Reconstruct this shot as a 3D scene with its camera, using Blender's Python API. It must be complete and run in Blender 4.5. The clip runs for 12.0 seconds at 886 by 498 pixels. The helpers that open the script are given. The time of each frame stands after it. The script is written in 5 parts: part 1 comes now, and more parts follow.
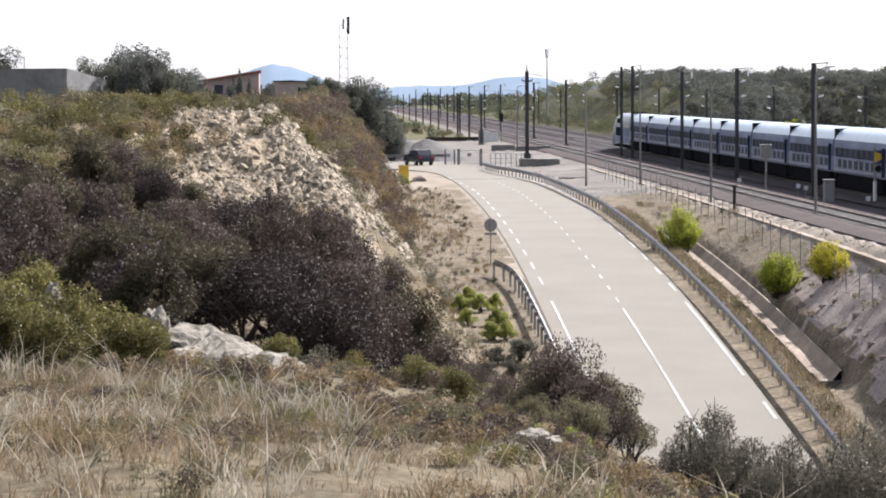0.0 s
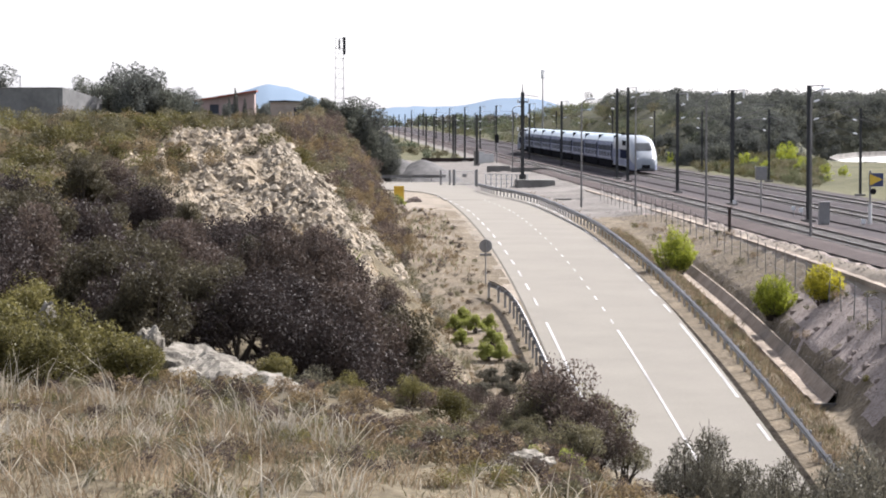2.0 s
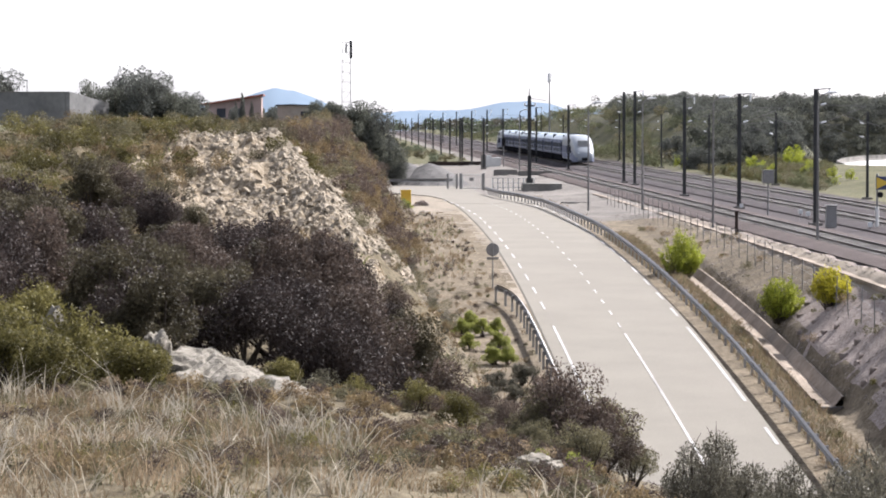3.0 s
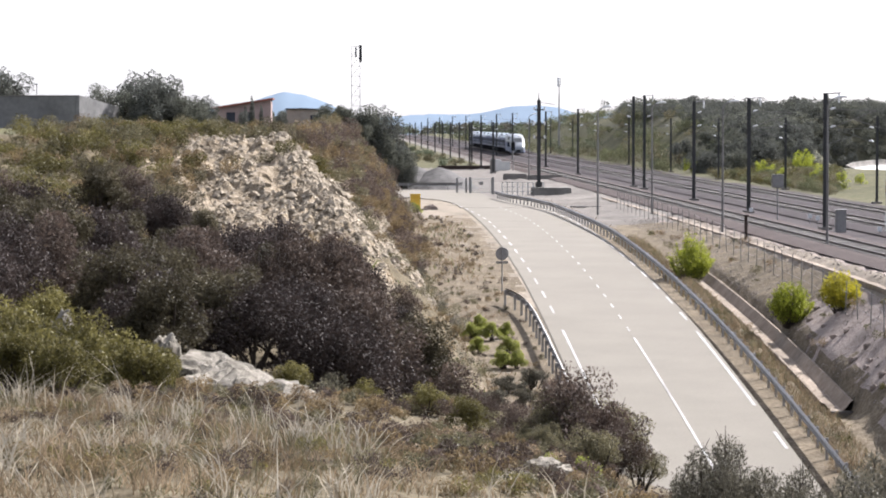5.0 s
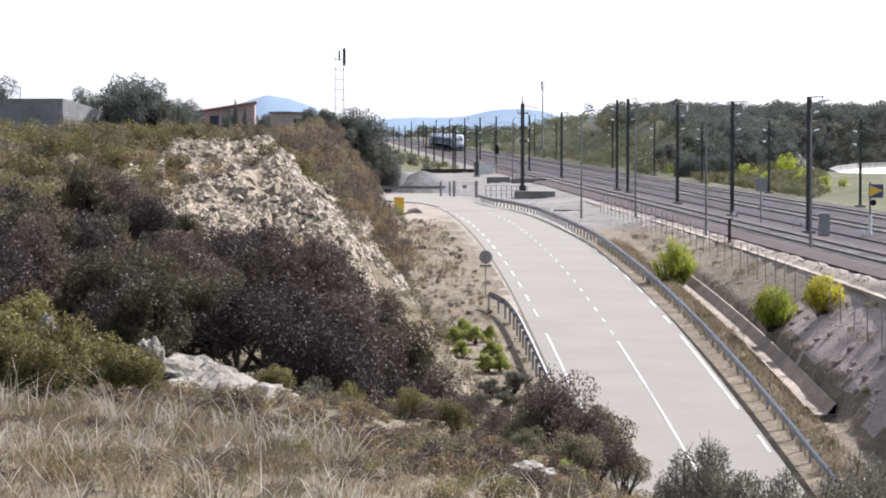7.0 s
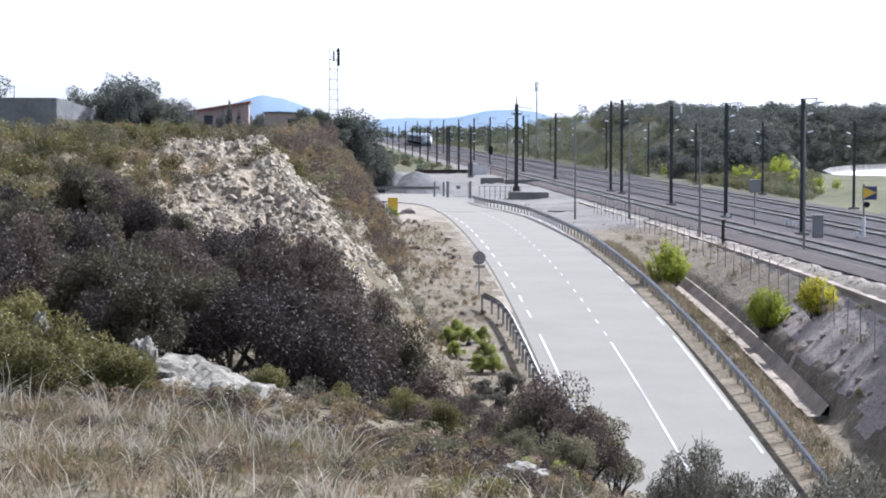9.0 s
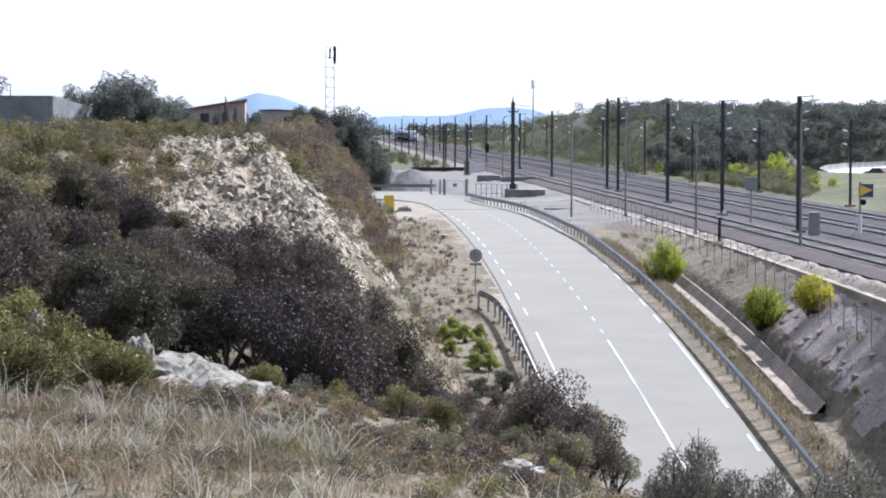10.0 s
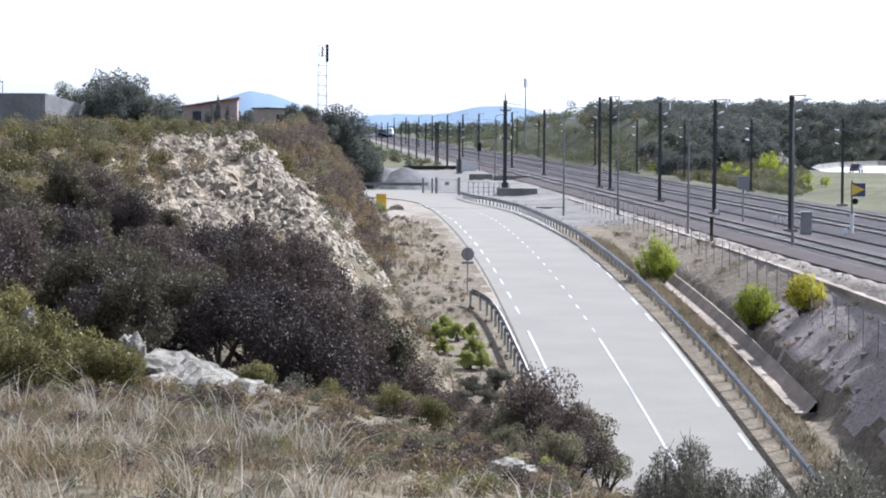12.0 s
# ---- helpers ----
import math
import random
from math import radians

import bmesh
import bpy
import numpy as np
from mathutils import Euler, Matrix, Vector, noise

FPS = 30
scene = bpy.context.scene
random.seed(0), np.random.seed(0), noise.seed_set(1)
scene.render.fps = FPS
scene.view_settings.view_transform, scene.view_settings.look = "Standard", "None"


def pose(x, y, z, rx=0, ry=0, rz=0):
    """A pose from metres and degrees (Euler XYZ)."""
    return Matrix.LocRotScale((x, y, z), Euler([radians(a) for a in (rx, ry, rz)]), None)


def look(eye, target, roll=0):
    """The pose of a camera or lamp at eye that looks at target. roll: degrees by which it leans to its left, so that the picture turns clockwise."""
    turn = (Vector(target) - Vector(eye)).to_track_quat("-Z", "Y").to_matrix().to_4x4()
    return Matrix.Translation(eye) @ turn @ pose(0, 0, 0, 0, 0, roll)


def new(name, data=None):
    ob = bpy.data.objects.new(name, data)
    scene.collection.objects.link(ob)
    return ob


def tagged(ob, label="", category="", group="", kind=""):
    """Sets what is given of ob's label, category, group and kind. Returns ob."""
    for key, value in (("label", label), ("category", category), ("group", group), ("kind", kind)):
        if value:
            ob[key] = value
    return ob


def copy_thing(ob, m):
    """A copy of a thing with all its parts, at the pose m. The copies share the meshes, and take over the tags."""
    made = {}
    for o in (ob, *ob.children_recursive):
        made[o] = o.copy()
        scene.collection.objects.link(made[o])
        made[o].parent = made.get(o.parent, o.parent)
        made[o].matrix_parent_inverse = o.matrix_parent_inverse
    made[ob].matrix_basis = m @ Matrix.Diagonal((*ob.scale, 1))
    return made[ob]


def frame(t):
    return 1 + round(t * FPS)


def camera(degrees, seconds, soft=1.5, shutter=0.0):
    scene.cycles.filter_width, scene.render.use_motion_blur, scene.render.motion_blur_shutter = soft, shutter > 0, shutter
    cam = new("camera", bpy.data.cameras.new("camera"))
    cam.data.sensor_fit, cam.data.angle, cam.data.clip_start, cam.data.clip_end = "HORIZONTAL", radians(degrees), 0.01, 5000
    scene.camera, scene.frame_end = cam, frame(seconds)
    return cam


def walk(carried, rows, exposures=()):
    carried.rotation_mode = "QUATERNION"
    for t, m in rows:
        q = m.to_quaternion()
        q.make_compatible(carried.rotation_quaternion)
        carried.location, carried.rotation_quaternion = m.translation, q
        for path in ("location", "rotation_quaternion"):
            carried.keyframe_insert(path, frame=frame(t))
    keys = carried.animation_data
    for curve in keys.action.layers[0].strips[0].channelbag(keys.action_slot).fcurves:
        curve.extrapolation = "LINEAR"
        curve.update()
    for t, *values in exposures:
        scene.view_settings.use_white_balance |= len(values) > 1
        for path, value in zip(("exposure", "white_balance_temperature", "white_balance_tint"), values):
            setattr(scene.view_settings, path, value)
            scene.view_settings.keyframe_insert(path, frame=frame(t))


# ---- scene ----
EYE = (0.0, 0.0, 6.7)
cam = camera(17.41, 12.0, soft=1.95)
# seconds, degrees right of the tracks, degrees up, lean
PATH = [
    (0, 2.1715, -3.0682, -0.269), (0.5, 2.2359, -2.9587, -0.069), (1, 2.0289, -2.8154, 0.017),
    (1.5, 2.2033, -2.7115, -0.001), (2, 2.2715, -2.6594, -0.003), (2.5, 2.2032, -2.6094, -0.009),
    (3, 2.1334, -2.5857, -0.066), (5, 1.9479, -2.5067, -0.016), (5.5, 2.0326, -2.4791, -0.066),
    (6, 2.1188, -2.4561, -0.035), (6.5, 2.2035, -2.4548, 0.0), (7, 2.2717, -2.4385, 0.001),
    (9, 2.3990, -2.4272, 0.197), (9.5, 2.4182, -2.4413, 0.181), (10, 2.4692, -2.4721, 0.173),
    (10.5, 2.5246, -2.4896, 0.287), (11, 2.5596, -2.4881, 0.295), (11.5, 2.6099, -2.4879, 0.300),
    (12, 2.6269, -2.5019, 0.294),
]


def aimed(yaw, pitch, roll):
    y, p = radians(yaw), radians(pitch)
    target = Vector(EYE) + Vector((math.sin(y) * math.cos(p), math.cos(y) * math.cos(p), math.sin(p))) * 100
    return look(EYE, target, roll)


walk(cam, [(t, aimed(y, p, r)) for t, y, p, r in PATH],
     exposures=[(0, 1.85, 6150, 15.5), (6.4, 1.85, 6150, 15.5), (7.2, 1.85, 5750, 15), (9, 1.85, 5430, 14), (12, 1.85, 5430, 14)])

# ---- light ----
SUN_AZ, SUN_EL = 48.0, 39.0        # degrees right of the tracks, degrees up
world = bpy.data.worlds.new("sky")
scene.world = world
world.use_nodes = True
wn = world.node_tree.nodes
sky = wn.new("ShaderNodeTexSky")
sky.sky_type = "NISHITA"
sky.sun_disc = False
sky.sun_elevation, sky.sun_rotation = radians(SUN_EL), radians(SUN_AZ)
sky.dust_density, sky.air_density, sky.ozone_density = 2.0, 1.0, 3.0
soft_sky = wn.new("ShaderNodeHueSaturation")      # hazy, washed-out daylight
soft_sky.inputs["Saturation"].default_value = 0.35
world.node_tree.links.new(sky.outputs[0], soft_sky.inputs["Color"])
haze = wn.new("ShaderNodeMix")
haze.data_type = "RGBA"
haze.inputs["Factor"].default_value = 0.1
haze.inputs["B"].default_value = (9.0, 9.3, 9.8, 1)
world.node_tree.links.new(soft_sky.outputs[0], haze.inputs["A"])
world.node_tree.links.new(haze.outputs["Result"], wn["Background"].inputs["Color"])
wn["Background"].inputs["Strength"].default_value = 0.083
sun = new("sun", bpy.data.lights.new("sun", "SUN"))
sun.data.energy, sun.data.angle, sun.data.color = 5.0, radians(0.6), (1.0, 0.95, 0.87)
a, e = radians(SUN_AZ), radians(SUN_EL)
sun_way = Vector((math.sin(a) * math.cos(e), math.cos(a) * math.cos(e), math.sin(e)))
sun.matrix_world = look(sun_way * 200, (0, 0, 0))
sun.location = sun_way * 200


# ---- materials ----
def material(name, colours, scale=3.0, rough=0.85, bump=0.3, metal=0.0, big=0.25, mottle=0.25, stretch=(1, 1, 1), island=0.0, each=0.0, through_light=0.0, spec=0.5, tone=0.37):
    """Colours mixed by fine grain of the given scale (per metre), and shaded by blotches of a lower one."""
    m = bpy.data.materials.new(name)
    m.use_nodes = True
    n, l = m.node_tree.nodes, m.node_tree.links
    bsdf = n["Principled BSDF"]
    geo = n.new("ShaderNodeNewGeometry")
    if each or metal or stretch != (1, 1, 1):
        src = n.new("ShaderNodeTexCoord").outputs["Object"]
    else:
        src = geo.outputs["Position"]
    mp = n.new("ShaderNodeMapping")
    mp.inputs["Scale"].default_value = stretch
    l.new(src, mp.inputs["Vector"])
    fine = n.new("ShaderNodeTexNoise")
    fine.inputs["Scale"].default_value, fine.inputs["Detail"].default_value, fine.inputs["Roughness"].default_value = scale, 6, 0.65
    l.new(mp.outputs[0], fine.inputs["Vector"])
    ramp = n.new("ShaderNodeValToRGB")
    els = ramp.color_ramp.elements
    while len(els) < len(colours):
        els.new(0.5)
    for i, c in enumerate(colours):
        els[i].position = 0.32 + 0.36 * i / max(1, len(colours) - 1)
        els[i].color = (*c, 1)
    l.new(fine.outputs["Fac"], ramp.inputs["Fac"])
    col = ramp.outputs["Color"]
    blot = n.new("ShaderNodeTexNoise")
    blot.inputs["Scale"].default_value, blot.inputs["Detail"].default_value = big, 3
    l.new(mp.outputs[0], blot.inputs["Vector"])
    hsv = n.new("ShaderNodeHueSaturation")
    rng = n.new("ShaderNodeMapRange")
    rng.inputs["From Min"].default_value, rng.inputs["From Max"].default_value = 0.3, 0.7
    rng.inputs["To Min"].default_value, rng.inputs["To Max"].default_value = tone * (1 - mottle), tone * (1 + mottle)
    l.new(blot.outputs["Fac"], rng.inputs["Value"])
    val = rng.outputs[0]
    for amount, socket in ((island, geo.outputs["Random Per Island"]), (each, None)):
        if amount:
            if socket is None:
                socket = n.new("ShaderNodeObjectInfo").outputs["Random"]
            r2 = n.new("ShaderNodeMapRange")
            r2.inputs["To Min"].default_value, r2.inputs["To Max"].default_value = 1 - amount, 1 + amount
            l.new(socket, r2.inputs["Value"])
            mul = n.new("ShaderNodeMath")
            mul.operation = "MULTIPLY"
            l.new(val, mul.inputs[0])
            l.new(r2.outputs[0], mul.inputs[1])
            val = mul.outputs[0]
    l.new(val, hsv.inputs["Value"])
    l.new(col, hsv.inputs["Color"])
    l.new(hsv.outputs[0], bsdf.inputs["Base Color"])
    bsdf.inputs["Roughness"].default_value, bsdf.inputs["Metallic"].default_value = rough, metal
    bsdf.inputs["Specular IOR Level"].default_value = min(spec, 0.06) if rough > 0.75 else spec
    if bump:
        b = n.new("ShaderNodeBump")
        b.inputs["Strength"].default_value, b.inputs["Distance"].default_value = bump, 0.4 / scale
        l.new(fine.outputs["Fac"], b.inputs["Height"])
        l.new(b.outputs[0], bsdf.inputs["Normal"])
    if through_light:
        tr = n.new("ShaderNodeBsdfTranslucent")
        l.new(hsv.outputs[0], tr.inputs["Color"])
        mix = n.new("ShaderNodeMixShader")
        mix.inputs[0].default_value = through_light
        l.new(bsdf.outputs[0], mix.inputs[1])
        l.new(tr.outputs[0], mix.inputs[2])
        l.new(mix.outputs[0], n["Material Output"].inputs["Surface"])
    return m


def plain(name, c, rough=0.5, metal=0.0, spec=0.5):
    return material(name, [tuple(v * 0.88 for v in c), tuple(min(1, v * 1.08) for v in c)], 9.0, rough, 0.05, metal, 1.2, 0.08, tone=0.6, spec=spec)


ASPHALT = material("pale_worn_asphalt", [(0.34, 0.314, 0.27), (0.402, 0.373, 0.322)], 14, 0.95, 0.1, big=0.35, mottle=0.06, spec=0.15)
PAINT = material("worn_white_road_paint", [(0.6, 0.59, 0.56), (0.8, 0.79, 0.77)], 20, 0.8, 0.05, tone=0.37)
BALLAST = material("dark_ballast", [(0.042, 0.034, 0.036), (0.09, 0.076, 0.079), (0.15, 0.128, 0.13)], 16, 0.9, 0.7, big=0.4)
RUSTY = material("pinkish_ballast", [(0.062, 0.048, 0.045), (0.125, 0.097, 0.09), (0.19, 0.15, 0.14)], 16, 0.9, 0.7, big=0.4)
RAIL = material("rusty_rail_steel", [(0.09, 0.06, 0.045), (0.16, 0.11, 0.085)], 6, 0.5, 0.1, 0.4)
CONCRETE = material("weathered_concrete", [(0.3, 0.285, 0.26), (0.42, 0.4, 0.37)], 5, 0.85, 0.2, big=0.6)
DARK_CONCRETE = material("stained_concrete", [(0.16, 0.15, 0.14), (0.26, 0.245, 0.23)], 4, 0.9, 0.3, big=0.7)
GALV = material("galvanised_steel", [(0.4, 0.39, 0.38), (0.55, 0.54, 0.53)], 6, 0.55, 0.05, 0.3, tone=0.5)
GALV_DULL = material("dull_galvanised_steel", [(0.27, 0.265, 0.26), (0.38, 0.375, 0.37)], 6, 0.65, 0.05, 0.2, tone=0.5)
POST_GREY = material("grey_painted_post", [(0.2, 0.195, 0.19), (0.28, 0.275, 0.27)], 6, 0.8, 0.05, 0.0, tone=0.5)
BLACK_STEEL = material("dark_painted_steel", [(0.025, 0.027, 0.03), (0.045, 0.047, 0.05)], 5, 0.6, 0.05, 0.2)
WEATHERED_STEEL = material("brown_weathered_steel", [(0.06, 0.045, 0.04), (0.12, 0.09, 0.08)], 6, 0.8, 0.1, 0.1)
PORCELAIN = plain("white_insulator", (0.75, 0.77, 0.78), 0.25)
LIMESTONE = material("pale_limestone", [(0.2, 0.175, 0.14), (0.46, 0.42, 0.35), (0.62, 0.57, 0.49)], 5, 0.9, 0.9, big=0.8, tone=0.31)
GRAVEL = material("grey_gravel", [(0.14, 0.135, 0.132), (0.24, 0.232, 0.226)], 12, 0.9, 0.5, big=0.5)
BARK = material("grey_bark", [(0.07, 0.055, 0.045), (0.15, 0.125, 0.1)], 14, 0.9, 0.6)


def leaves(name, dark, light, shine=0.45, through_light=0.25, each=0.0):
    return material(name, [dark, light], 1.6, shine, 0.0, big=0.7, mottle=0.25, island=0.4, through_light=through_light, spec=0.07, tone=0.5, each=each)


DARK_LEAF = leaves("dark_evergreen_leaf", (0.045, 0.035, 0.034), (0.1, 0.078, 0.068), 0.6, 0.25, 0.28)
HOLM_LEAF = leaves("dull_holm_oak_leaf", (0.075, 0.066, 0.042), (0.15, 0.13, 0.08), 0.6, 0.3, 0.28)
DUSKY_LEAF = leaves("dusky_brown_leaf", (0.08, 0.06, 0.05), (0.165, 0.125, 0.1), 0.6, 0.3, 0.28)
OAK_LEAF = leaves("kermes_oak_leaf", (0.115, 0.103, 0.034), (0.235, 0.21, 0.075), 0.5, 0.35, 0.28)
OLIVE_LEAF = leaves("grey_green_leaf", (0.095, 0.088, 0.066), (0.22, 0.205, 0.155), 0.55, 0.3)
FRESH_LEAF = leaves("fresh_green_leaf", (0.08, 0.11, 0.02), (0.17, 0.21, 0.04), 0.5, 0.4)
YELLOW_LEAF = leaves("yellow_broom_flower", (0.5, 0.45, 0.04), (0.75, 0.68, 0.07), 0.5, 0.45)
LIME_LEAF = leaves("yellow_green_broom_leaf", (0.3, 0.35, 0.04), (0.5, 0.55, 0.07), 0.5, 0.45)
LUSH_LEAF = leaves("soft_lime_leaf", (0.25, 0.28, 0.06), (0.43, 0.46, 0.12), 0.6, 0.45)
SAGE_LEAF = leaves("pale_sage_leaf", (0.15, 0.14, 0.1), (0.29, 0.27, 0.19), 0.6, 0.35)
BROWN_LEAF = leaves("brownish_dry_leaf", (0.17, 0.125, 0.07), (0.33, 0.245, 0.13), 0.6, 0.35)
SCRUB_LEAF = leaves("dull_scrub_leaf", (0.12, 0.11, 0.065), (0.26, 0.235, 0.135), 0.5, 0.35)
# Leaf colour lifted towards blue-grey, with aerial haze mixed in.
FOREST_LEAF = leaves("hazed_forest_leaf", (0.115, 0.122, 0.112), (0.18, 0.188, 0.162), 0.9, 0.3)
PINE_LEAF = leaves("grey_green_pine_leaf", (0.13, 0.138, 0.115), (0.21, 0.218, 0.172), 0.9, 0.3)
SLOPE_LEAF = leaves("pale_green_slope_leaf", (0.13, 0.142, 0.075), (0.23, 0.238, 0.13), 0.8, 0.3)
STRAW = material("dry_straw_grass", [(0.31, 0.22, 0.125), (0.58, 0.45, 0.3)], 2.0, 0.6, 0.0, big=0.5, mottle=0.2, island=0.45, through_light=0.3, tone=0.36, spec=0.1)
PALE_STRAW = material("bleached_straw", [(0.5, 0.44, 0.33), (0.68, 0.62, 0.5)], 2.0, 0.6, 0.0, big=0.5, mottle=0.1, island=0.25, through_light=0.3, tone=0.45, spec=0.1)


# ---- shape helpers ----
def smooth(a, b, x):
    t = np.clip((np.asarray(x, float) - a) / (b - a), 0, 1)
    return t * t * (3 - 2 * t)


TABLE = np.random.RandomState(7).rand(256, 256)


def grain(x, y):
    """Smooth noise from -1 to 1, one lump a metre."""
    x, y = np.asarray(x, float), np.asarray(y, float)
    i, j = np.floor(x).astype(int), np.floor(y).astype(int)
    u, v = x - i, y - j
    u, v = u * u * (3 - 2 * u), v * v * (3 - 2 * v)
    g = lambda p, q: TABLE[p % 256, q % 256]
    return 2 * ((g(i, j) * (1 - u) + g(i + 1, j) * u) * (1 - v) + (g(i, j + 1) * (1 - u) + g(i + 1, j + 1) * u) * v) - 1


def road_z(y):
    u = (np.clip(y, 62, 262) - 150) / 50
    return 0.168 * u ** 3 - 1.073 * u ** 2 + 2.196 * u - 1.612


def road_x(y):
    u = (np.clip(y, 80, 205) - 150) / 50
    return 0.0782 * u ** 4 - 0.1116 * u ** 3 - 0.1388 * u ** 2 + 0.363 * u + 12.977


def toe_x(y):
    """Foot of the bank on the hill's side of the road."""
    return np.interp(y, [0, 85, 118, 142, 160, 200, 260, 330, 420], [7.5, 6.6, 5.7, 4.5, 3.6, 4.4, 5.1, 6.6, 9.0])


def strata(x, y):
    """Tilted broken ledges of the limestone, two sizes."""
    a = 0.75 * x + 0.16 * y + 0.9 * grain(x * 0.35, y * 0.22 + 3) + 0.35 * grain(x * 1.4, y * 0.9)
    b = 1.9 * x - 0.55 * y + 0.8 * grain(x * 0.8 + 4, y * 0.6)
    c = 0.5 * x + 0.75 * y + 1.1 * grain(x * 0.7 + 8, y * 0.5)
    saw = lambda v: v - np.floor(v)
    return 0.45 * saw(a) + 0.2 * saw(b) + 0.28 * saw(c) * smooth(-0.3, 0.4, grain(x * 0.5 + 2, y * 0.3))


def ground_z(x, y, rough=True):
    x, y = np.asarray(x, float), np.asarray(y, float)
    near = 5.1 - 0.062 * np.clip(y, -60, 60) - 0.25 * np.maximum(0, x) * smooth(5, 40, y)
    gully = 0.4 + 2.0 * smooth(-4, -13, x)
    plateau = 5.75 + 0.5 * smooth(150, 260, y) - 2.5 * smooth(420, 900, y)
    bend = 2.2 * grain(x * 0.12 + 5, 0 * y)
    nat = near + (gully - near) * smooth(46, 68, y)
    nat = nat + (plateau - nat) * smooth(102 + bend, 147 + bend, y)
    if rough:
        nat = nat + 0.16 * grain(x * 0.5, y * 0.35) + 0.07 * grain(x * 1.7, y * 1.2)
    zr = road_z(y)
    cut = zr - 0.05 + 1.0 * np.maximum(0, toe_x(y) - x)
    if rough:
        steep = smooth(0.3, 2.0, toe_x(y) - x) * smooth(100, 125, y)
        cut = cut + steep * (0.3 * grain(x * 0.9 + y * 0.25, y * 0.3 - x * 0.3) + 0.7 * strata(x, y) + 0.08 * grain(x * 5, y * 2.5))
        face = smooth(100, 112, y) * smooth(160, 146, y)
        nat = nat + face * (0.2 * grain(x * 0.8 + 9, y * 0.3 + x * 0.3) + strata(x, y) - 0.3)
    left = np.minimum(nat, cut)
    # railway side: bank up to the track bed, then the land beyond
    bed = zr - 0.12 + (0.0 - zr + 0.05) * np.clip((x - 19.3) / 4.5, 0, 1)
    bed = bed - 0.6 * smooth(18.2, 18.5, x) * smooth(19.95, 19.65, x) * smooth(107, 111, y) * smooth(172, 164, y)
    if rough:
        bed = bed + 0.1 * grain(x * 1.5, y * 0.9) * smooth(17, 18, x) * smooth(26, 23, x)
    beyond = 7.0 * smooth(43, 56, x) * smooth(390, 480, y) + 0.2 * smooth(50, 85, x) * smooth(400, 470, y)
    beyond = beyond + 3.5 * smooth(47, 62, x) * smooth(0.168, 0.156, x / np.maximum(y, 1)) * smooth(330, 400, y) * smooth(480, 400, y)
    beyond = beyond + 0.7 * smooth(48, 54, x)
    beyond = beyond * (1 - 0.92 * smooth(640, 1000, y))
    dip = smooth(66, 76, x) * smooth(365, 398, y) * smooth(552, 532, y)
    beyond = beyond * (1 - dip) - 2.3 * dip
    right = bed + beyond
    z = np.where(x < 12.5, left, right)
    # the near hill closes over the dip where the road goes under it
    over = near - 0.1 * np.maximum(0, x - 2.5) + (0 - near + 2) * smooth(12, 24, x)
    return z + (np.where(x < 2.5, nat, over) - z) * smooth(72, 50, y)


def z_at(x, y):
    return float(ground_z(np.array([x]), np.array([y]))[0])


def mesh_of(name, verts, faces, mat, smooth_shade=False):
    """A mesh from an array of corners and arrays of equal-sided faces."""
    verts = np.asarray(verts, np.float32)
    sets = [np.asarray(f, np.int32) for f in (faces if isinstance(faces, list) else [faces])]
    me = bpy.data.meshes.new(name)
    me.vertices.add(len(verts))
    me.vertices.foreach_set("co", verts.ravel())
    total = sum(f.size for f in sets)
    me.loops.add(total)
    me.loops.foreach_set("vertex_index", np.concatenate([f.ravel() for f in sets]))
    counts = np.concatenate([np.full(len(f), f.shape[1], np.int32) for f in sets])
    me.polygons.add(len(counts))
    me.polygons.foreach_set("loop_start", np.concatenate([[0], np.cumsum(counts)[:-1]]).astype(np.int32))
    me.polygons.foreach_set("loop_total", counts)
    me.polygons.foreach_set("use_smooth", np.full(len(counts), smooth_shade))
    me.update()
    me.validate()
    for m in (mat if isinstance(mat, (list, tuple)) else [mat]):
        me.materials.append(m)
    return me


def bm_mesh(name, bm, mat, smooth_shade=False):
    me = bpy.data.meshes.new(name)
    bmesh.ops.recalc_face_normals(bm, faces=bm.faces)
    bm.to_mesh(me)
    bm.free()
    me.materials.append(mat)
    if smooth_shade:
        for p in me.polygons:
            p.use_smooth = True
        me.set_sharp_from_angle(angle=radians(32))
    return me


def part(name, bm, mat, parent, label="", smooth_shade=False, at=None):
    data = bm if isinstance(bm, bpy.types.Mesh) else bm_mesh(name, bm, mat, smooth_shade)
    ob = new(name, data)
    ob.parent = parent
    if at is not None:
        ob.matrix_basis = at
    return tagged(ob, label)


def empty(name, m, label, category, group="", kind=""):
    ob = new(name)
    ob.matrix_basis = m
    ob.empty_display_size = 0.2
    return tagged(ob, label, category, group, kind)


def box(bm, x0, x1, y0, y1, z0, z1, bevel=0.0):
    r = bmesh.ops.create_cube(bm, size=1)
    bmesh.ops.transform(bm, matrix=Matrix.Translation(((x0 + x1) / 2, (y0 + y1) / 2, (z0 + z1) / 2)) @ Matrix.Diagonal((abs(x1 - x0), abs(y1 - y0), abs(z1 - z0), 1)), verts=r["verts"])
    if bevel:
        edges = list({e for v in r["verts"] for e in v.link_edges})
        bmesh.ops.bevel(bm, geom=edges, offset=bevel, segments=2, affect="EDGES")
    return bm


def boxed(*args, **kw):
    return box(bmesh.new(), *args, **kw)


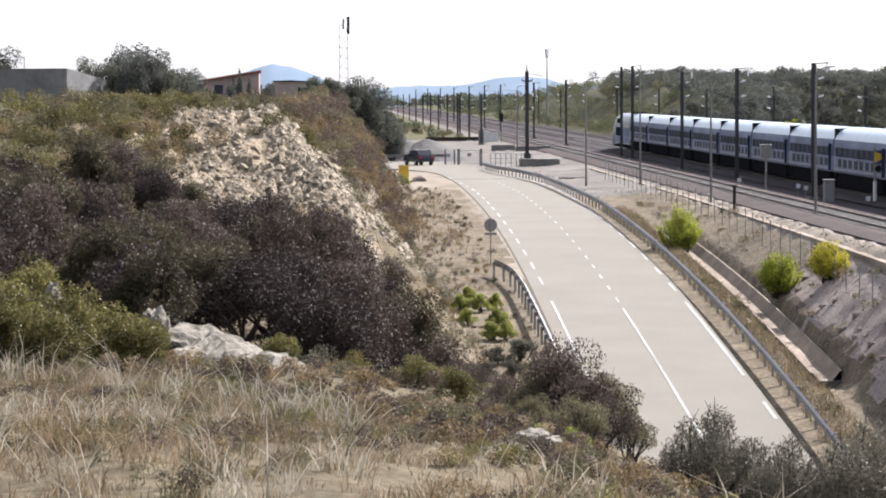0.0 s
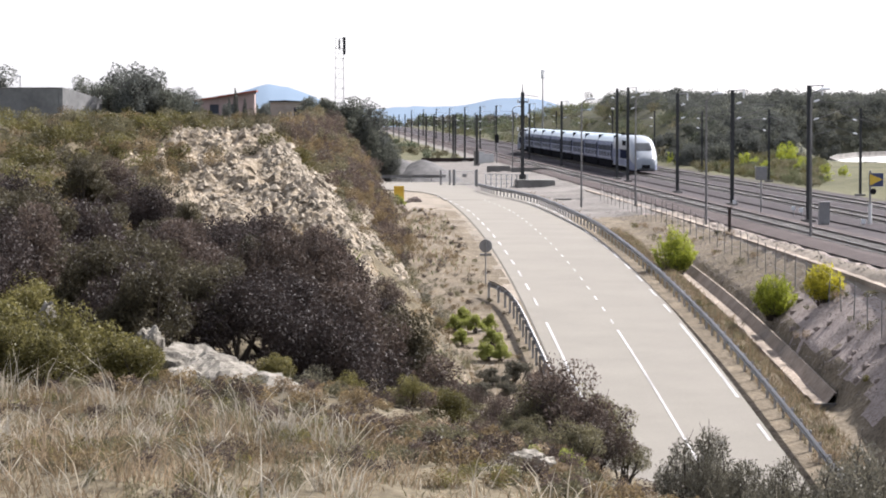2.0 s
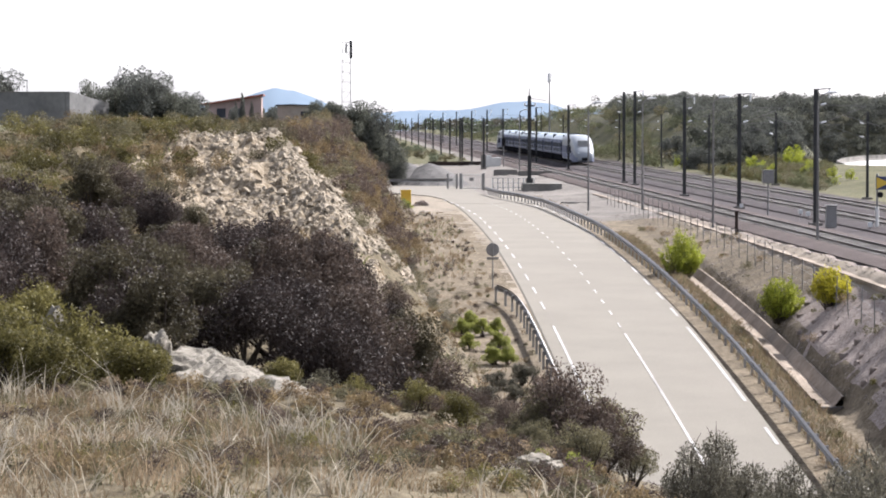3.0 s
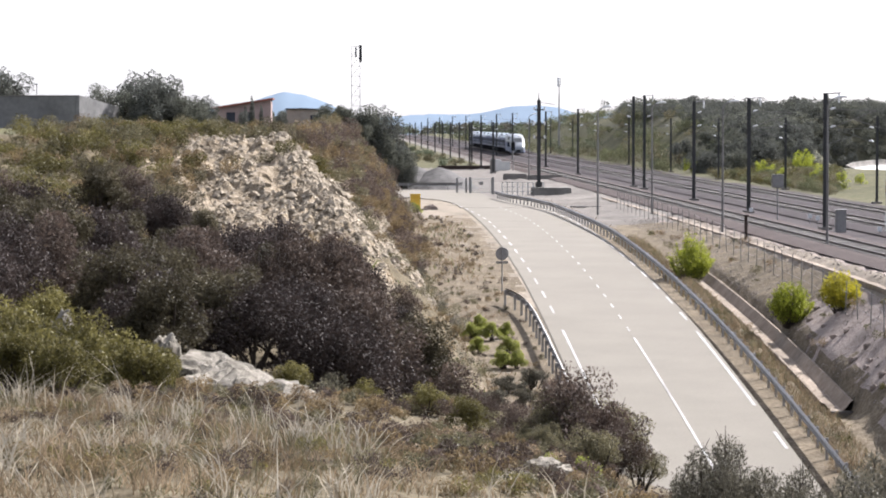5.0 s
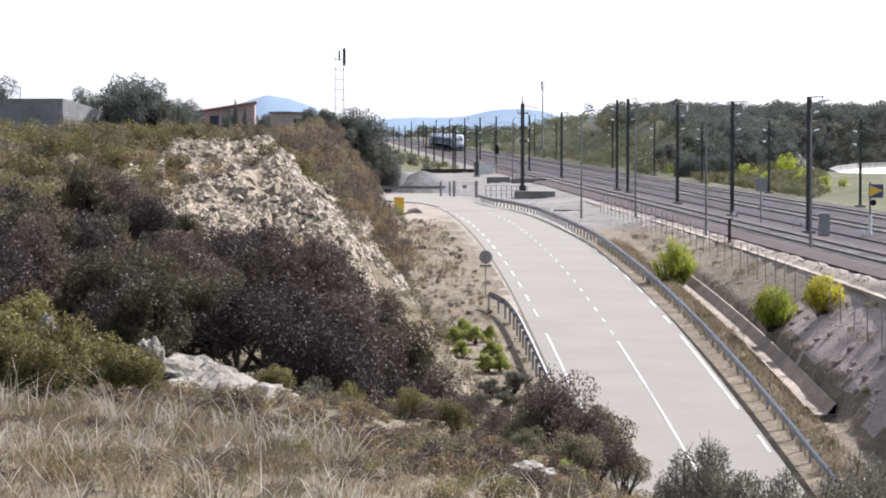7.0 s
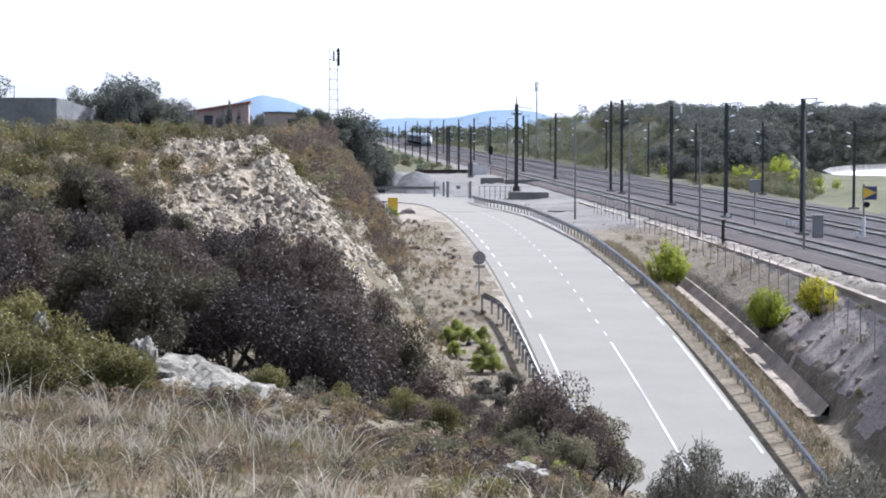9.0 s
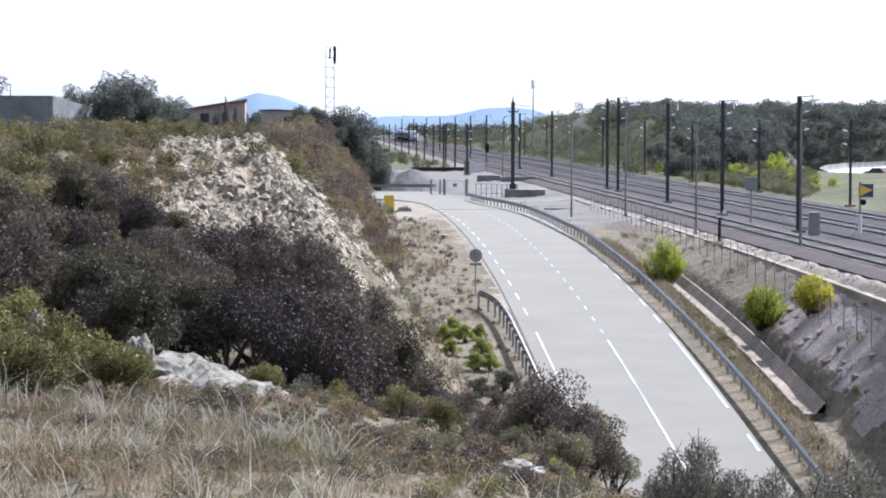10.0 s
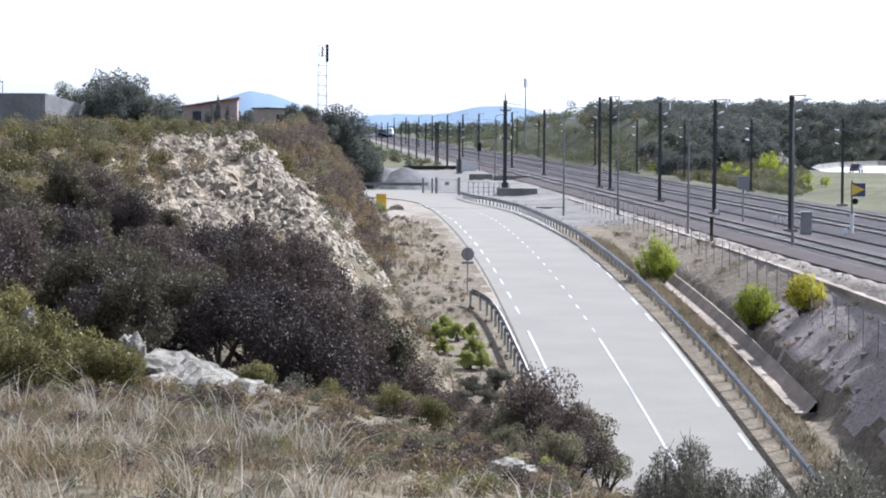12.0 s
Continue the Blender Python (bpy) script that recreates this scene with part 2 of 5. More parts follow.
def tube(bm, points, radii, sides=8):
    """A round bar along points, tapering by radii."""
    points = [Vector(p) for p in points]
    if not hasattr(radii, "__len__"):
        radii = [radii] * len(points)
    rings = []
    for i, p in enumerate(points):
        d = (points[min(i + 1, len(points) - 1)] - points[max(i - 1, 0)]).normalized()
        q = d.to_track_quat("Z", "Y")
        rings.append([bm.verts.new(p + q @ Vector((math.cos(k * math.tau / sides) * radii[i], math.sin(k * math.tau / sides) * radii[i], 0))) for k in range(sides)])
    for r0, r1 in zip(rings, rings[1:]):
        for k in range(sides):
            bm.faces.new((r0[k], r0[(k + 1) % sides], r1[(k + 1) % sides], r1[k]))
    bm.faces.new(rings[0][::-1])
    bm.faces.new(rings[-1])
    return bm


def tubed(points, radii, sides=8):
    return tube(bmesh.new(), points, radii, sides)


def ribbon(name, xs, ys, zs, half, mat, lift=0.0, thick=0.0, cross=None):
    """A strip along a line of points, flat across."""
    P = np.stack([xs, ys, zs], 1)
    d = np.gradient(P[:, :2], axis=0)
    d /= np.linalg.norm(d, axis=1)[:, None]
    n = np.stack([d[:, 1], -d[:, 0]], 1)
    offs = np.linspace(-half, half, 2) if cross is None else np.asarray(cross)[:, 0]
    ups = np.zeros(len(offs)) if cross is None else np.asarray(cross)[:, 1]
    V = np.stack([np.concatenate([P[:, :2] + n * o, (P[:, 2] + u + lift)[:, None]], 1) for o, u in zip(offs, ups)], 1)
    k, m = len(offs), len(P)
    idx = np.arange(m * k).reshape(m, k)
    F = np.stack([idx[:-1, :-1], idx[:-1, 1:], idx[1:, 1:], idx[1:, :-1]], -1).reshape(-1, 4)
    return mesh_of(name, V.reshape(-1, 3), F, mat)


# ---- ground ----
SOIL = material("dry_earth_with_grass", [(0.1, 0.08, 0.048), (0.2, 0.165, 0.105), (0.3, 0.255, 0.175)], 7, 0.95, 0.6, big=0.5)
CLIFF = material("broken_limestone_bank", [(0.12, 0.085, 0.05), (0.4, 0.325, 0.23), (0.6, 0.52, 0.41)], 3.2, 0.95, 0.8, big=0.5, tone=0.4)
SAND = material("sandy_verge", [(0.34, 0.285, 0.22), (0.48, 0.42, 0.345)], 8, 0.95, 0.4, big=0.5)
STONES = material("stony_railway_bank", [(0.25, 0.2, 0.175), (0.4, 0.335, 0.3), (0.54, 0.475, 0.43)], 7, 0.95, 0.9, big=0.5, tone=0.5)
YARD = material("pale_gravel_yard", [(0.22, 0.2, 0.18), (0.36, 0.33, 0.3)], 5, 0.95, 0.3, big=0.1)
MEADOW = material("green_and_dry_meadow", [(0.1, 0.105, 0.05), (0.165, 0.16, 0.085), (0.25, 0.225, 0.14)], 1.2, 0.95, 0.6, big=0.06, mottle=0.35)

DRY = material("dry_earth_and_dead_grass", [(0.14, 0.108, 0.07), (0.27, 0.22, 0.155), (0.38, 0.32, 0.235)], 5, 0.95, 0.7, big=0.6, mottle=0.3)
FLOOR = material("shady_forest_floor", [(0.1, 0.1, 0.065), (0.19, 0.185, 0.12)], 0.8, 0.95, 0.5, big=0.05)


def steps(*runs):
    return np.concatenate([np.arange(a, b, d) for a, b, d in runs])


def build_ground():
    xs = steps((-4600, -900, 370), (-900, -200, 70), (-200, -40, 16), (-40, -13, 1.5), (-13, 6, 0.28), (6, 26, 0.4), (26, 46, 2), (46, 130, 3), (130, 400, 30), (400, 5000, 420))
    ys = steps((-300, -20, 40), (-20, 12, 4), (12, 108, 0.8), (108, 150, 0.3), (150, 300, 0.7), (300, 620, 4), (620, 1500, 40), (1500, 4900, 340))
    X, Y = np.meshgrid(xs, ys)
    Z = ground_z(X, Y)
    side = smooth(263, 268, Y) * smooth(298, 294, Y) * smooth(12.5, 12.0, X) * smooth(-80, -60, X)
    Z = Z + (-0.35 - Z) * side
    far = smooth(1700, 2600, np.hypot(X, Y))
    Z = Z * (1 - far) - 14 * far
    idx = np.arange(X.size).reshape(X.shape)
    F = np.stack([idx[:-1, :-1], idx[:-1, 1:], idx[1:, 1:], idx[1:, :-1]], -1).reshape(-1, 4)
    me = mesh_of("ground", np.stack([X, Y, Z], -1).reshape(-1, 3), F, [SOIL, CLIFF, SAND, STONES, YARD, MEADOW, BALLAST, FLOOR, DRY], True)
    cx, cy = (X[:-1, :-1] + X[1:, 1:]).ravel() / 2, (Y[:-1, :-1] + Y[1:, 1:]).ravel() / 2
    j = 1.2 * grain(cx * 1.1, cy * 0.6) + 0.7 * grain(cx * 3, cy * 2)
    zone = np.zeros(len(cx), np.int32)
    edge = toe_x(cy) - cx
    zone[(edge > 0.4 + 0.4 * j) & (edge < 7.3 + 0.8 * j) & (cy > 128 + 3 * j) & (cy < 262)] = 1
    zone[(cy > 112 + 2 * j) & (cy < 149 + 1.5 * j) & (cx > -8.5 + 1.2 * j) & (cx < 1.2 + j) & (edge > 0.3)] = 1
    zone[(edge < 0.4 + 0.6 * j) & (cx < 12.5) & (cy > 88)] = 2
    zone[(edge < 2.5 + j) & (cx < 12.5) & (cy > 225)] = 2
    zone[(cx > 12.5) & (cx < 16.7 + 0.2 * j) & (cy > 80)] = 2
    zone[(cx > 15.5) & (cx < 16.8) & (cy > 80) & (cy < 190) & (j > -0.2)] = 0
    zone[(cx >= 16.7 + 0.2 * j) & (cx < 20.2 + 0.5 * j) & (cy > 80)] = 8
    zone[(cx >= 20.2 + 0.5 * j) & (cx < 25.2 + 0.3 * j)] = 3
    zone[(cx >= 25.2 + 0.3 * j) & (cx < 43.5)] = 6
    zone[(cx >= 43.5 + j)] = 5
    zone[(cx >= 53 + 2 * j) & (cy > 372) & (cy < 1500)] = 7
    zone[(edge < 0.4 + 0.6 * j) & (cx < 8.9 + 0.4 * j) & (cy < 180 + 10 * j) & (cy > 140)] = 0
    zone[(cy > 200 + 3 * j) & (cx > 12.5) & (cx < 24.3)] = 4
    zone[(cy > 296) & (cx > 3) & (cx < 24.3 + j) & (cy < 440 + 8 * j)] = 4
    zone[(cy > 440 + 8 * j) & (cx < 22) & (cx > 3)] = 5
    zone[(cy > 166 + j) & (cx < toe_x(cy) - 7.3 - j)] = 5
    zone[(cx >= 20.2 + 0.5 * j) & (cx < 23.0) & (cy > 131 + 4 * j) & (cy < 200)] = 8
    zone[(cx >= 22.7) & (cx < 24.1 + 0.2 * j) & (cy < 200)] = 2
    zone[(edge < 0.4 + 0.6 * j) & (cx < 9.0 + 0.25 * j) & (cy > 88) & (cy < 212 + 6 * j) & (j > -0.9)] = 8
    zone[(cx > 15.9 + 0.2 * j) & (cx < 17.0) & (cy > 80) & (cy < 200)] = 8
    me.polygons.foreach_set("material_index", zone)
    me.polygons.foreach_set("use_smooth", zone != 1)
    me.update()
    tagged(new("ground", me), "dry stony scrubland with road cutting and railway formation", "ground", kind="structure")


build_ground()

# road
RY = np.arange(70, 262, 1.5)
RX = road_x(RY)
road = tagged(new("road", ribbon("road", RX, RY, road_z(RY), 3.65, ASPHALT, 0.0, cross=[(-3.75, -0.09), (-3.6, 0.0), (3.2, 0.0), (3.3, -0.25)])),
              "pale grey worn asphalt country road sloping down", "road", kind="structure")
bm = bmesh.new()
apron = [(9.35, 232), (9.3, 245), (8.4, 256), (6.3, 265), (3, 270), (-45, 274), (-45, 292), (3, 293.6), (12.2, 293.6), (13.3, 285), (13.4, 262), (16.15, 232)]
top = [bm.verts.new((x, y, float(road_z(y)) + 0.012)) for x, y in apron]
bmesh.ops.extrude_face_region(bm, geom=[bm.faces.new(top)])
low = [v for v in bm.verts if v not in top]
bmesh.ops.translate(bm, verts=low, vec=(0, 0, -0.3))
tagged(new("road_junction", bm_mesh("road_junction", bm, ASPHALT)), "pale asphalt bend where the road turns behind the hill", "road", kind="structure")


def stripe(x, y0, y1, half=0.07, curve=None):
    y = np.arange(y0, y1 + 0.01, min(1.5, y1 - y0))
    xx = road_x(y) + x + (0 if curve is None else curve(y))
    return ribbon("road_marking", xx, y, road_z(y), half, PAINT, 0.012)


def bend(y):
    return -0.0075 * np.maximum(0, y - 205) ** 1.35


for k in range(17):                      # broken edge lines
    y0 = 133.5 + 6.5 * k
    if y0 < 250:
        part("edge_dash", stripe(-3.0, y0 + 2.5, y0 + 5.5, 0.055, bend), None, road)
    if y0 < 228:
        part("edge_dash", stripe(3.0, y0 - 0.2, y0 + 2.8, 0.06, bend), None, road)
part("edge_line", stripe(-3.0, 109, 131, 0.055), None, road)
part("edge_line", stripe(3.0, 110, 130, 0.065), None, road)
part("edge_dash", stripe(3.0, 101.8, 105, 0.065), None, road)
part("centre_line", stripe(0.0, 78, 128, 0.05), None, road)
for k in range(24):
    y0 = 129.5 + 4.4 * k
    part("centre_dash", stripe(0.0, y0, y0 + 2.9, 0.045, bend), None, road)

# ---- railway ----
TRACKS = (27.0, 34.4, 39.3)


def track(x, y0, y1, bed):
    root = empty("railway_track", pose(x, 0, 0), "rusty rails on sleepers in stone ballast", "railway track", "tracks", "structure")
    ys = np.array([y0, y1], float)
    z = np.zeros(2)
    part("ballast_bed", ribbon("ballast_bed", z, ys, z, 0, bed, 0, cross=[(-2.7, 0.01), (-1.75, 0.16), (1.75, 0.16), (2.7, 0.01)]), None, root)
    for s in (-1, 1):
        part("rail", ribbon("rail", z + s * 0.7525, ys, z, 0, RAIL, 0, cross=[(-0.07, 0.13), (-0.02, 0.17), (-0.036, 0.27), (-0.036, 0.3), (0.036, 0.3), (0.036, 0.27), (0.02, 0.17), (0.07, 0.13)]), None, root)
    sy = np.arange(y0, min(y1, 420), 0.6)
    V, base = [], np.array([(-1.2, -0.13, 0.1), (1.2, -0.13, 0.1), (1.2, 0.13, 0.1), (-1.2, 0.13, 0.1), (-1.2, -0.11, 0.19), (1.2, -0.11, 0.19), (1.2, 0.11, 0.19), (-1.2, 0.11, 0.19)])
    V = (base[None] + np.stack([0 * sy, sy, 0 * sy], 1)[:, None]).reshape(-1, 3)
    q = np.array([(4, 5, 6, 7), (0, 1, 5, 4), (2, 3, 7, 6), (1, 2, 6, 5), (3, 0, 4, 7)])
    F = (q[None] + 8 * np.arange(len(sy))[:, None, None]).reshape(-1, 4)
    tagged(part("sleepers", mesh_of("sleepers", V, F, CONCRETE), None, root), kind="stuff")


track(TRACKS[0], 60, 1500, RUSTY)
track(TRACKS[1], 60, 1500, BALLAST)
track(TRACKS[2], 60, 1500, BALLAST)


def h_beam(h, w=0.24, d=0.26, z0=0.0):
    """An H section drawn up into one bar."""
    a, b, t = w / 2, d / 2, 0.03
    outline = [(-a, -b), (a, -b), (a, -b + t), (t, -b + t), (t, b - t), (a, b - t), (a, b), (-a, b), (-a, b - t), (-t, b - t), (-t, -b + t), (-a, -b + t)]
    bm = bmesh.new()
    low, top = ([bm.verts.new((x, y, z)) for x, y in outline] for z in (z0, h))
    for k in range(12):
        bm.faces.new((low[k], low[(k + 1) % 12], top[(k + 1) % 12], top[k]))
    bm.faces.new(low[::-1])
    bm.faces.new(top)
    return bm


def catenary_pole(x, y, h, reach, mat=BLACK_STEEL, w=0.26, bracket=True):
    root = empty("catenary_pole", pose(x, y, z_at(x, y)), "dark steel catenary pole with bracket and white insulators beside the track", "catenary pole", "catenary poles")
    part("mast", h_beam(h, w, w), mat, root)
    part("foot", boxed(-0.4, 0.4, -0.4, 0.4, -0.4, 0.18, bevel=0.03), CONCRETE, root, "concrete foot")
    s = math.copysign(1, reach)
    bm = tubed([(0, 0, h - 2.3), (reach, 0, h - 1.1)], 0.024, 6)
    tube(bm, [(0, 0, h - 1.0), (reach, 0, h - 1.1)], 0.022, 6)
    tube(bm, [(reach * 0.55, 0, h - 1.65), (reach * 1.25, 0, h - 2.35)], 0.022, 6)
    part("cantilever_arm", bm, POST_GREY, root, "dull grey cantilever arm")
    for zz in (h - 2.15, h - 1.02):
        part("insulator", tubed([(s * 0.3, 0, zz), (s * 0.45, 0, zz + 0.05), (s * 0.65, 0, zz + 0.1)], [0.05, 0.075, 0.05], 8), PORCELAIN, root, "white porcelain insulator")
    if bracket:
        bm = tubed([(-0.1 * s, 0, h - 0.05), (s * 0.95, 0, h + 0.02)], 0.045, 6)
        part("top_bracket", bm, GALV, root, "thin galvanised top bracket")
        part("hanging_insulator", tubed([(s * 0.85, 0, h - 0.02), (s * 0.85, 0, h - 0.2), (s * 0.85, 0, h - 0.6)], [0.04, 0.075, 0.05], 8), PORCELAIN, root, "white hanging insulator")
    return root


for y, h in ((181, 8.6), (215.5, 8.6), (249.5, 8.6), (374, 8.5), (434, 8.4), (520, 8.4), (575, 8.4), (640, 8.4), (720, 8.4), (810, 8.4), (920, 8.4), (1050, 8.4)):
    catenary_pole(30.2, y, h, 3.2)
catenary_pole(30.2, 291, 9.5, 3.2)
catenary_pole(30.2, 302, 9.5, -2.6, bracket=False)
for y in (189, 239, 289, 341, 391, 449, 504, 560, 620, 690, 770, 870, 1000):
    catenary_pole(44.2, y, 7.3, -3.4, w=0.2, bracket=False)
for y in (395, 430, 462, 470, 512, 555, 600, 650, 705, 765, 830, 900, 1000, 1120):
    catenary_pole(20.3, y, 7.0, 4.0, w=0.26, bracket=False)


def street_lamp(x, y, h):
    root = empty("street_lamp", pose(x, y, z_at(x, y)), "slim grey steel lamp post with curved white head beside the track", "street lamp", "lamp posts")
    part("post", tubed([(0, 0, -0.3), (0, 0, 1.2), (0, 0, h)], [0.085, 0.075, 0.05], 10), POST_GREY, root)
    part("arm", tubed([(0, 0, h - 0.05), (0.12, 0, h + 0.22), (0.4, 0, h + 0.36)], 0.045, 6), POST_GREY, root)
    part("lamp_head", tubed([(0.3, 0, h + 0.34), (0.55, 0, h + 0.42), (0.95, 0, h + 0.45), (1.05, 0, h + 0.42)], [0.035, 0.07, 0.06, 0.03], 8), PORCELAIN, root, "white lamp head")


for x, y, h in ((25.9, 154.5, 7.7), (23.4, 178.5, 7.7), (23.0, 216, 7.9), (19.2, 219, 7.8), (22.0, 345, 7.5)):
    street_lamp(x, y, h)


# ---- guardrails ----
def guardrail(pts, step, label, h=0.7, post_w=0.1):
    """W-beam on posts along points of the plan; posts stand behind the beam."""
    P = np.array(pts, float)
    s = np.r_[0, np.cumsum(np.linalg.norm(np.diff(P, axis=0), axis=1))]
    t = np.arange(0, s[-1], 1.0)
    xs, ys = np.interp(t, s, P[:, 0]), np.interp(t, s, P[:, 1])
    k = np.array([1, 2, 3, 2, 1]) / 9
    if len(xs) > 8:
        xs[2:-2], ys[2:-2] = np.convolve(xs, k, "valid"), np.convolve(ys, k, "valid")
    zs = road_z(ys)
    root = empty("guardrail", pose(0, 0, 0), label, "guardrail", "guardrails")
    w = [(0.0, h), (-0.035, h - 0.03), (-0.08, h - 0.07), (-0.08, h - 0.11), (-0.01, h - 0.155), (-0.08, h - 0.2), (-0.08, h - 0.24), (-0.035, h - 0.28), (0.0, h - 0.31)]
    part("beam", ribbon("beam", xs, ys, zs, 0, GALV_DULL, 0, cross=w), None, root, "galvanised corrugated beam")
    post = bm_mesh("post", boxed(-post_w / 2, post_w / 2, -0.03, 0.03, -0.6, h - 0.05), GALV)
    block = bm_mesh("spacer", boxed(-0.12, 0.02, -0.05, 0.05, h - 0.22, h - 0.06, bevel=0.01), GALV_DULL)
    tt = np.arange(0.5, s[-1], step)
    for x, y in zip(np.interp(tt, t, xs), np.interp(tt, t, ys)):
        z = float(road_z(y))
        i = int(np.argmin(abs(ys - y) + abs(xs - x)))
        i0, i1 = max(0, i - 1), min(len(xs) - 1, i + 1)
        ang = math.degrees(math.atan2(ys[i1] - ys[i0], xs[i1] - xs[i0])) - 90
        pst = part("post", post, None, root, at=pose(x, y, z, 0, 0, ang) @ pose(0.13, 0, 0))
        part("spacer", block, None, pst)
    return root


guardrail([(16.75, 88), (16.75, 180), (16.45, 195), (16.0, 222), (15.2, 236), (14.1, 248), (13.6, 262)], 2.0, "long galvanised steel guardrail along the outer road edge")
guardrail([(7.75, 140.2), (8.2, 138.6), (8.5, 135.5), (8.62, 131), (8.62, 88)], 2.0, "short galvanised guardrail with flared end on the hill side", h=0.75)
guardrail([(-6, 295), (5.5, 295), (12.2, 295)], 2.0, "low galvanised guardrail before the gravel heaps", h=0.75)


# ---- train ----
# Sky sheen is coloured into the roof, shade and patchy reflections into the sides.
SILVER = material("sky_sheen_silver_paint", [(0.46, 0.58, 0.66), (0.58, 0.7, 0.78)], 2, 0.35, 0.0, 0.1, 0.8, 0.1, stretch=(1, 1.0, 1), tone=0.42, spec=0.4)
BLUEGREY = material("shaded_blue_grey_paint", [(0.27, 0.3, 0.43), (0.42, 0.45, 0.57)], 0.7, 0.6, 0.0, 0.0, 0.25, 0.25, stretch=(1, 1.0, 1), tone=0.42, spec=0.08)
LOCO = material("pale_silver_locomotive_paint", [(0.54, 0.59, 0.65), (0.64, 0.69, 0.75)], 2, 0.4, 0.0, 0.0, 0.8, 0.08, stretch=(1, 1.0, 1), tone=0.29, spec=0.15)
GREY_SIDE = material("shaded_grey_blue_paint", [(0.24, 0.28, 0.42), (0.36, 0.4, 0.54)], 0.7, 0.6, 0.0, 0.0, 0.25, 0.25, stretch=(1, 1.0, 1), spec=0.08, tone=0.36)
PALE_SILL = plain("pale_silver_sill_paint", (0.3, 0.31, 0.35), 0.5, spec=0.15)
WINDOW_BAND = material("tinted_window_band", [(0.14, 0.16, 0.23), (0.2, 0.22, 0.29)], 2, 0.8, 0.0, stretch=(1, 1.0, 1), tone=0.26, spec=0.0)
DARKGREY = plain("dark_underframe", (0.02, 0.02, 0.023), 0.95, spec=0.0)
GLASS = material("dark_tinted_glass", [(0.09, 0.1, 0.13), (0.14, 0.15, 0.18)], 3, 0.6, 0.0, spec=0.03, tone=0.3)
SCREEN = plain("dark_windscreen_glass", (0.05, 0.055, 0.06), 0.3)
DOOR_BLUE = plain("dark_blue_door_paint", (0.03, 0.035, 0.06), 0.9, spec=0.0)
SEAM = plain("black_rubber_gangway", (0.02, 0.02, 0.022), 0.8)


def loft(sections, closed=True):
    """Rings of equal length joined along a row, ends capped."""
    bm = bmesh.new()
    rings = [[bm.verts.new(p) for p in r] for r in sections]
    n = len(rings[0])
    for a, b in zip(rings, rings[1:]):
        for k in range(n):
            bm.faces.new((a[k], a[(k + 1) % n], b[(k + 1) % n], b[k]))
    bm.faces.new(rings[0][::-1])
    bm.faces.new(rings[-1])
    return bm


def upper_ring(y, hw, z0, top, round_=0.75, n=10, ex=0.62, ez=0.7):
    """Section of a car body: upright sides, rounded roof."""
    pts = [(hw, z0), (hw * 1.0, z0 + (top - z0) * 0.45)]
    for k in range(n + 1):
        a = math.pi * k / n
        c, s = math.cos(a), math.sin(a)
        pts.append((hw * math.copysign(abs(c) ** ex, c), top - round_ * 1.6 + round_ * 1.6 * abs(s) ** ez))
    pts += [(-hw, z0 + (top - z0) * 0.45), (-hw, z0)]
    return [(x, y, z) for x, z in pts]


def coach(train, y0, length=18.7):
    """y0: end of the coach next to the viewer, in the train's space."""
    c = empty("coach", pose(0, y0, 0), "", "")
    c.parent = train
    body = loft([upper_ring(y, 1.42, 1.75, 4.08, 0.8, 10, 0.85, 0.85) for y in (0.28, length - 0.28)])
    part("upper_body", body, GREY_SIDE, c, "grey blue upper deck", True)
    # Thin paler shell over the roof curve stands in for light from above.
    rings = []
    for y in (0.3, length - 0.3):
        out, inn = upper_ring(y, 1.436, 1.75, 4.1, 0.8, 10, 0.85, 0.85), upper_ring(y, 1.40, 1.75, 4.05, 0.8, 10, 0.85, 0.85)
        rings.append(out[3:12] + inn[3:12][::-1])
    part("roof", loft(rings), SILVER, c, "curved silver roof shell, paler for sky light", True)
    part("lower_body", loft([[(1.4, y, 1.15), (1.46, y, 1.3), (1.455, y, 2.15), (-1.455, y, 2.15), (-1.46, y, 1.3), (-1.4, y, 1.15)] for y in (0.26, length - 0.26)]), BLUEGREY, c, "blue grey lower body")
    part("gangway", boxed(-1.3, 1.3, -0.28, 0.28, 0.9, 4.0), SEAM, c, "black gangway seam")
    # Underframe made wide and near-black, so it also stands in for shade there.
    part("underframe", boxed(-1.38, 1.38, 1.7, length - 1.7, 0.25, 1.2), DARKGREY, c)
    b = part("bogie", boxed(-1.15, 1.15, -1.5, 1.5, 0.25, 0.85, bevel=0.06), DARKGREY, c, "dark bogie")
    win = bm_mesh("window", boxed(-0.012, 0.012, -0.62, 0.62, -0.33, 0.33, bevel=0.008), GLASS)
    for s in (-1, 1):
        part("sill_strip", boxed(s * 1.455, s * 1.468, 0.3, length - 0.3, 1.3, 1.42), PALE_SILL, c, "pale silver sill strip")
        part("window_band", boxed(s * 1.43, s * 1.446, 2.0, length - 0.8, 2.2, 2.78), WINDOW_BAND, c, "dark tinted window band")
        for k in range(8):
            y = 2.6 + k * (length - 5.2) / 7
            part("lower_window", win, None, c, at=pose(s * 1.458, y, 1.78) @ Matrix.Diagonal((1, 1, 0.8, 1)))
            part("upper_window", win, None, c, at=pose(s * 1.447, y, 2.52) @ Matrix.Diagonal((1, 1, 0.75, 1)))
        part("door", boxed(s * 1.45, s * 1.474, 0.6, 1.7, 1.25, 3.0), DOOR_BLUE, c, "dark blue door")


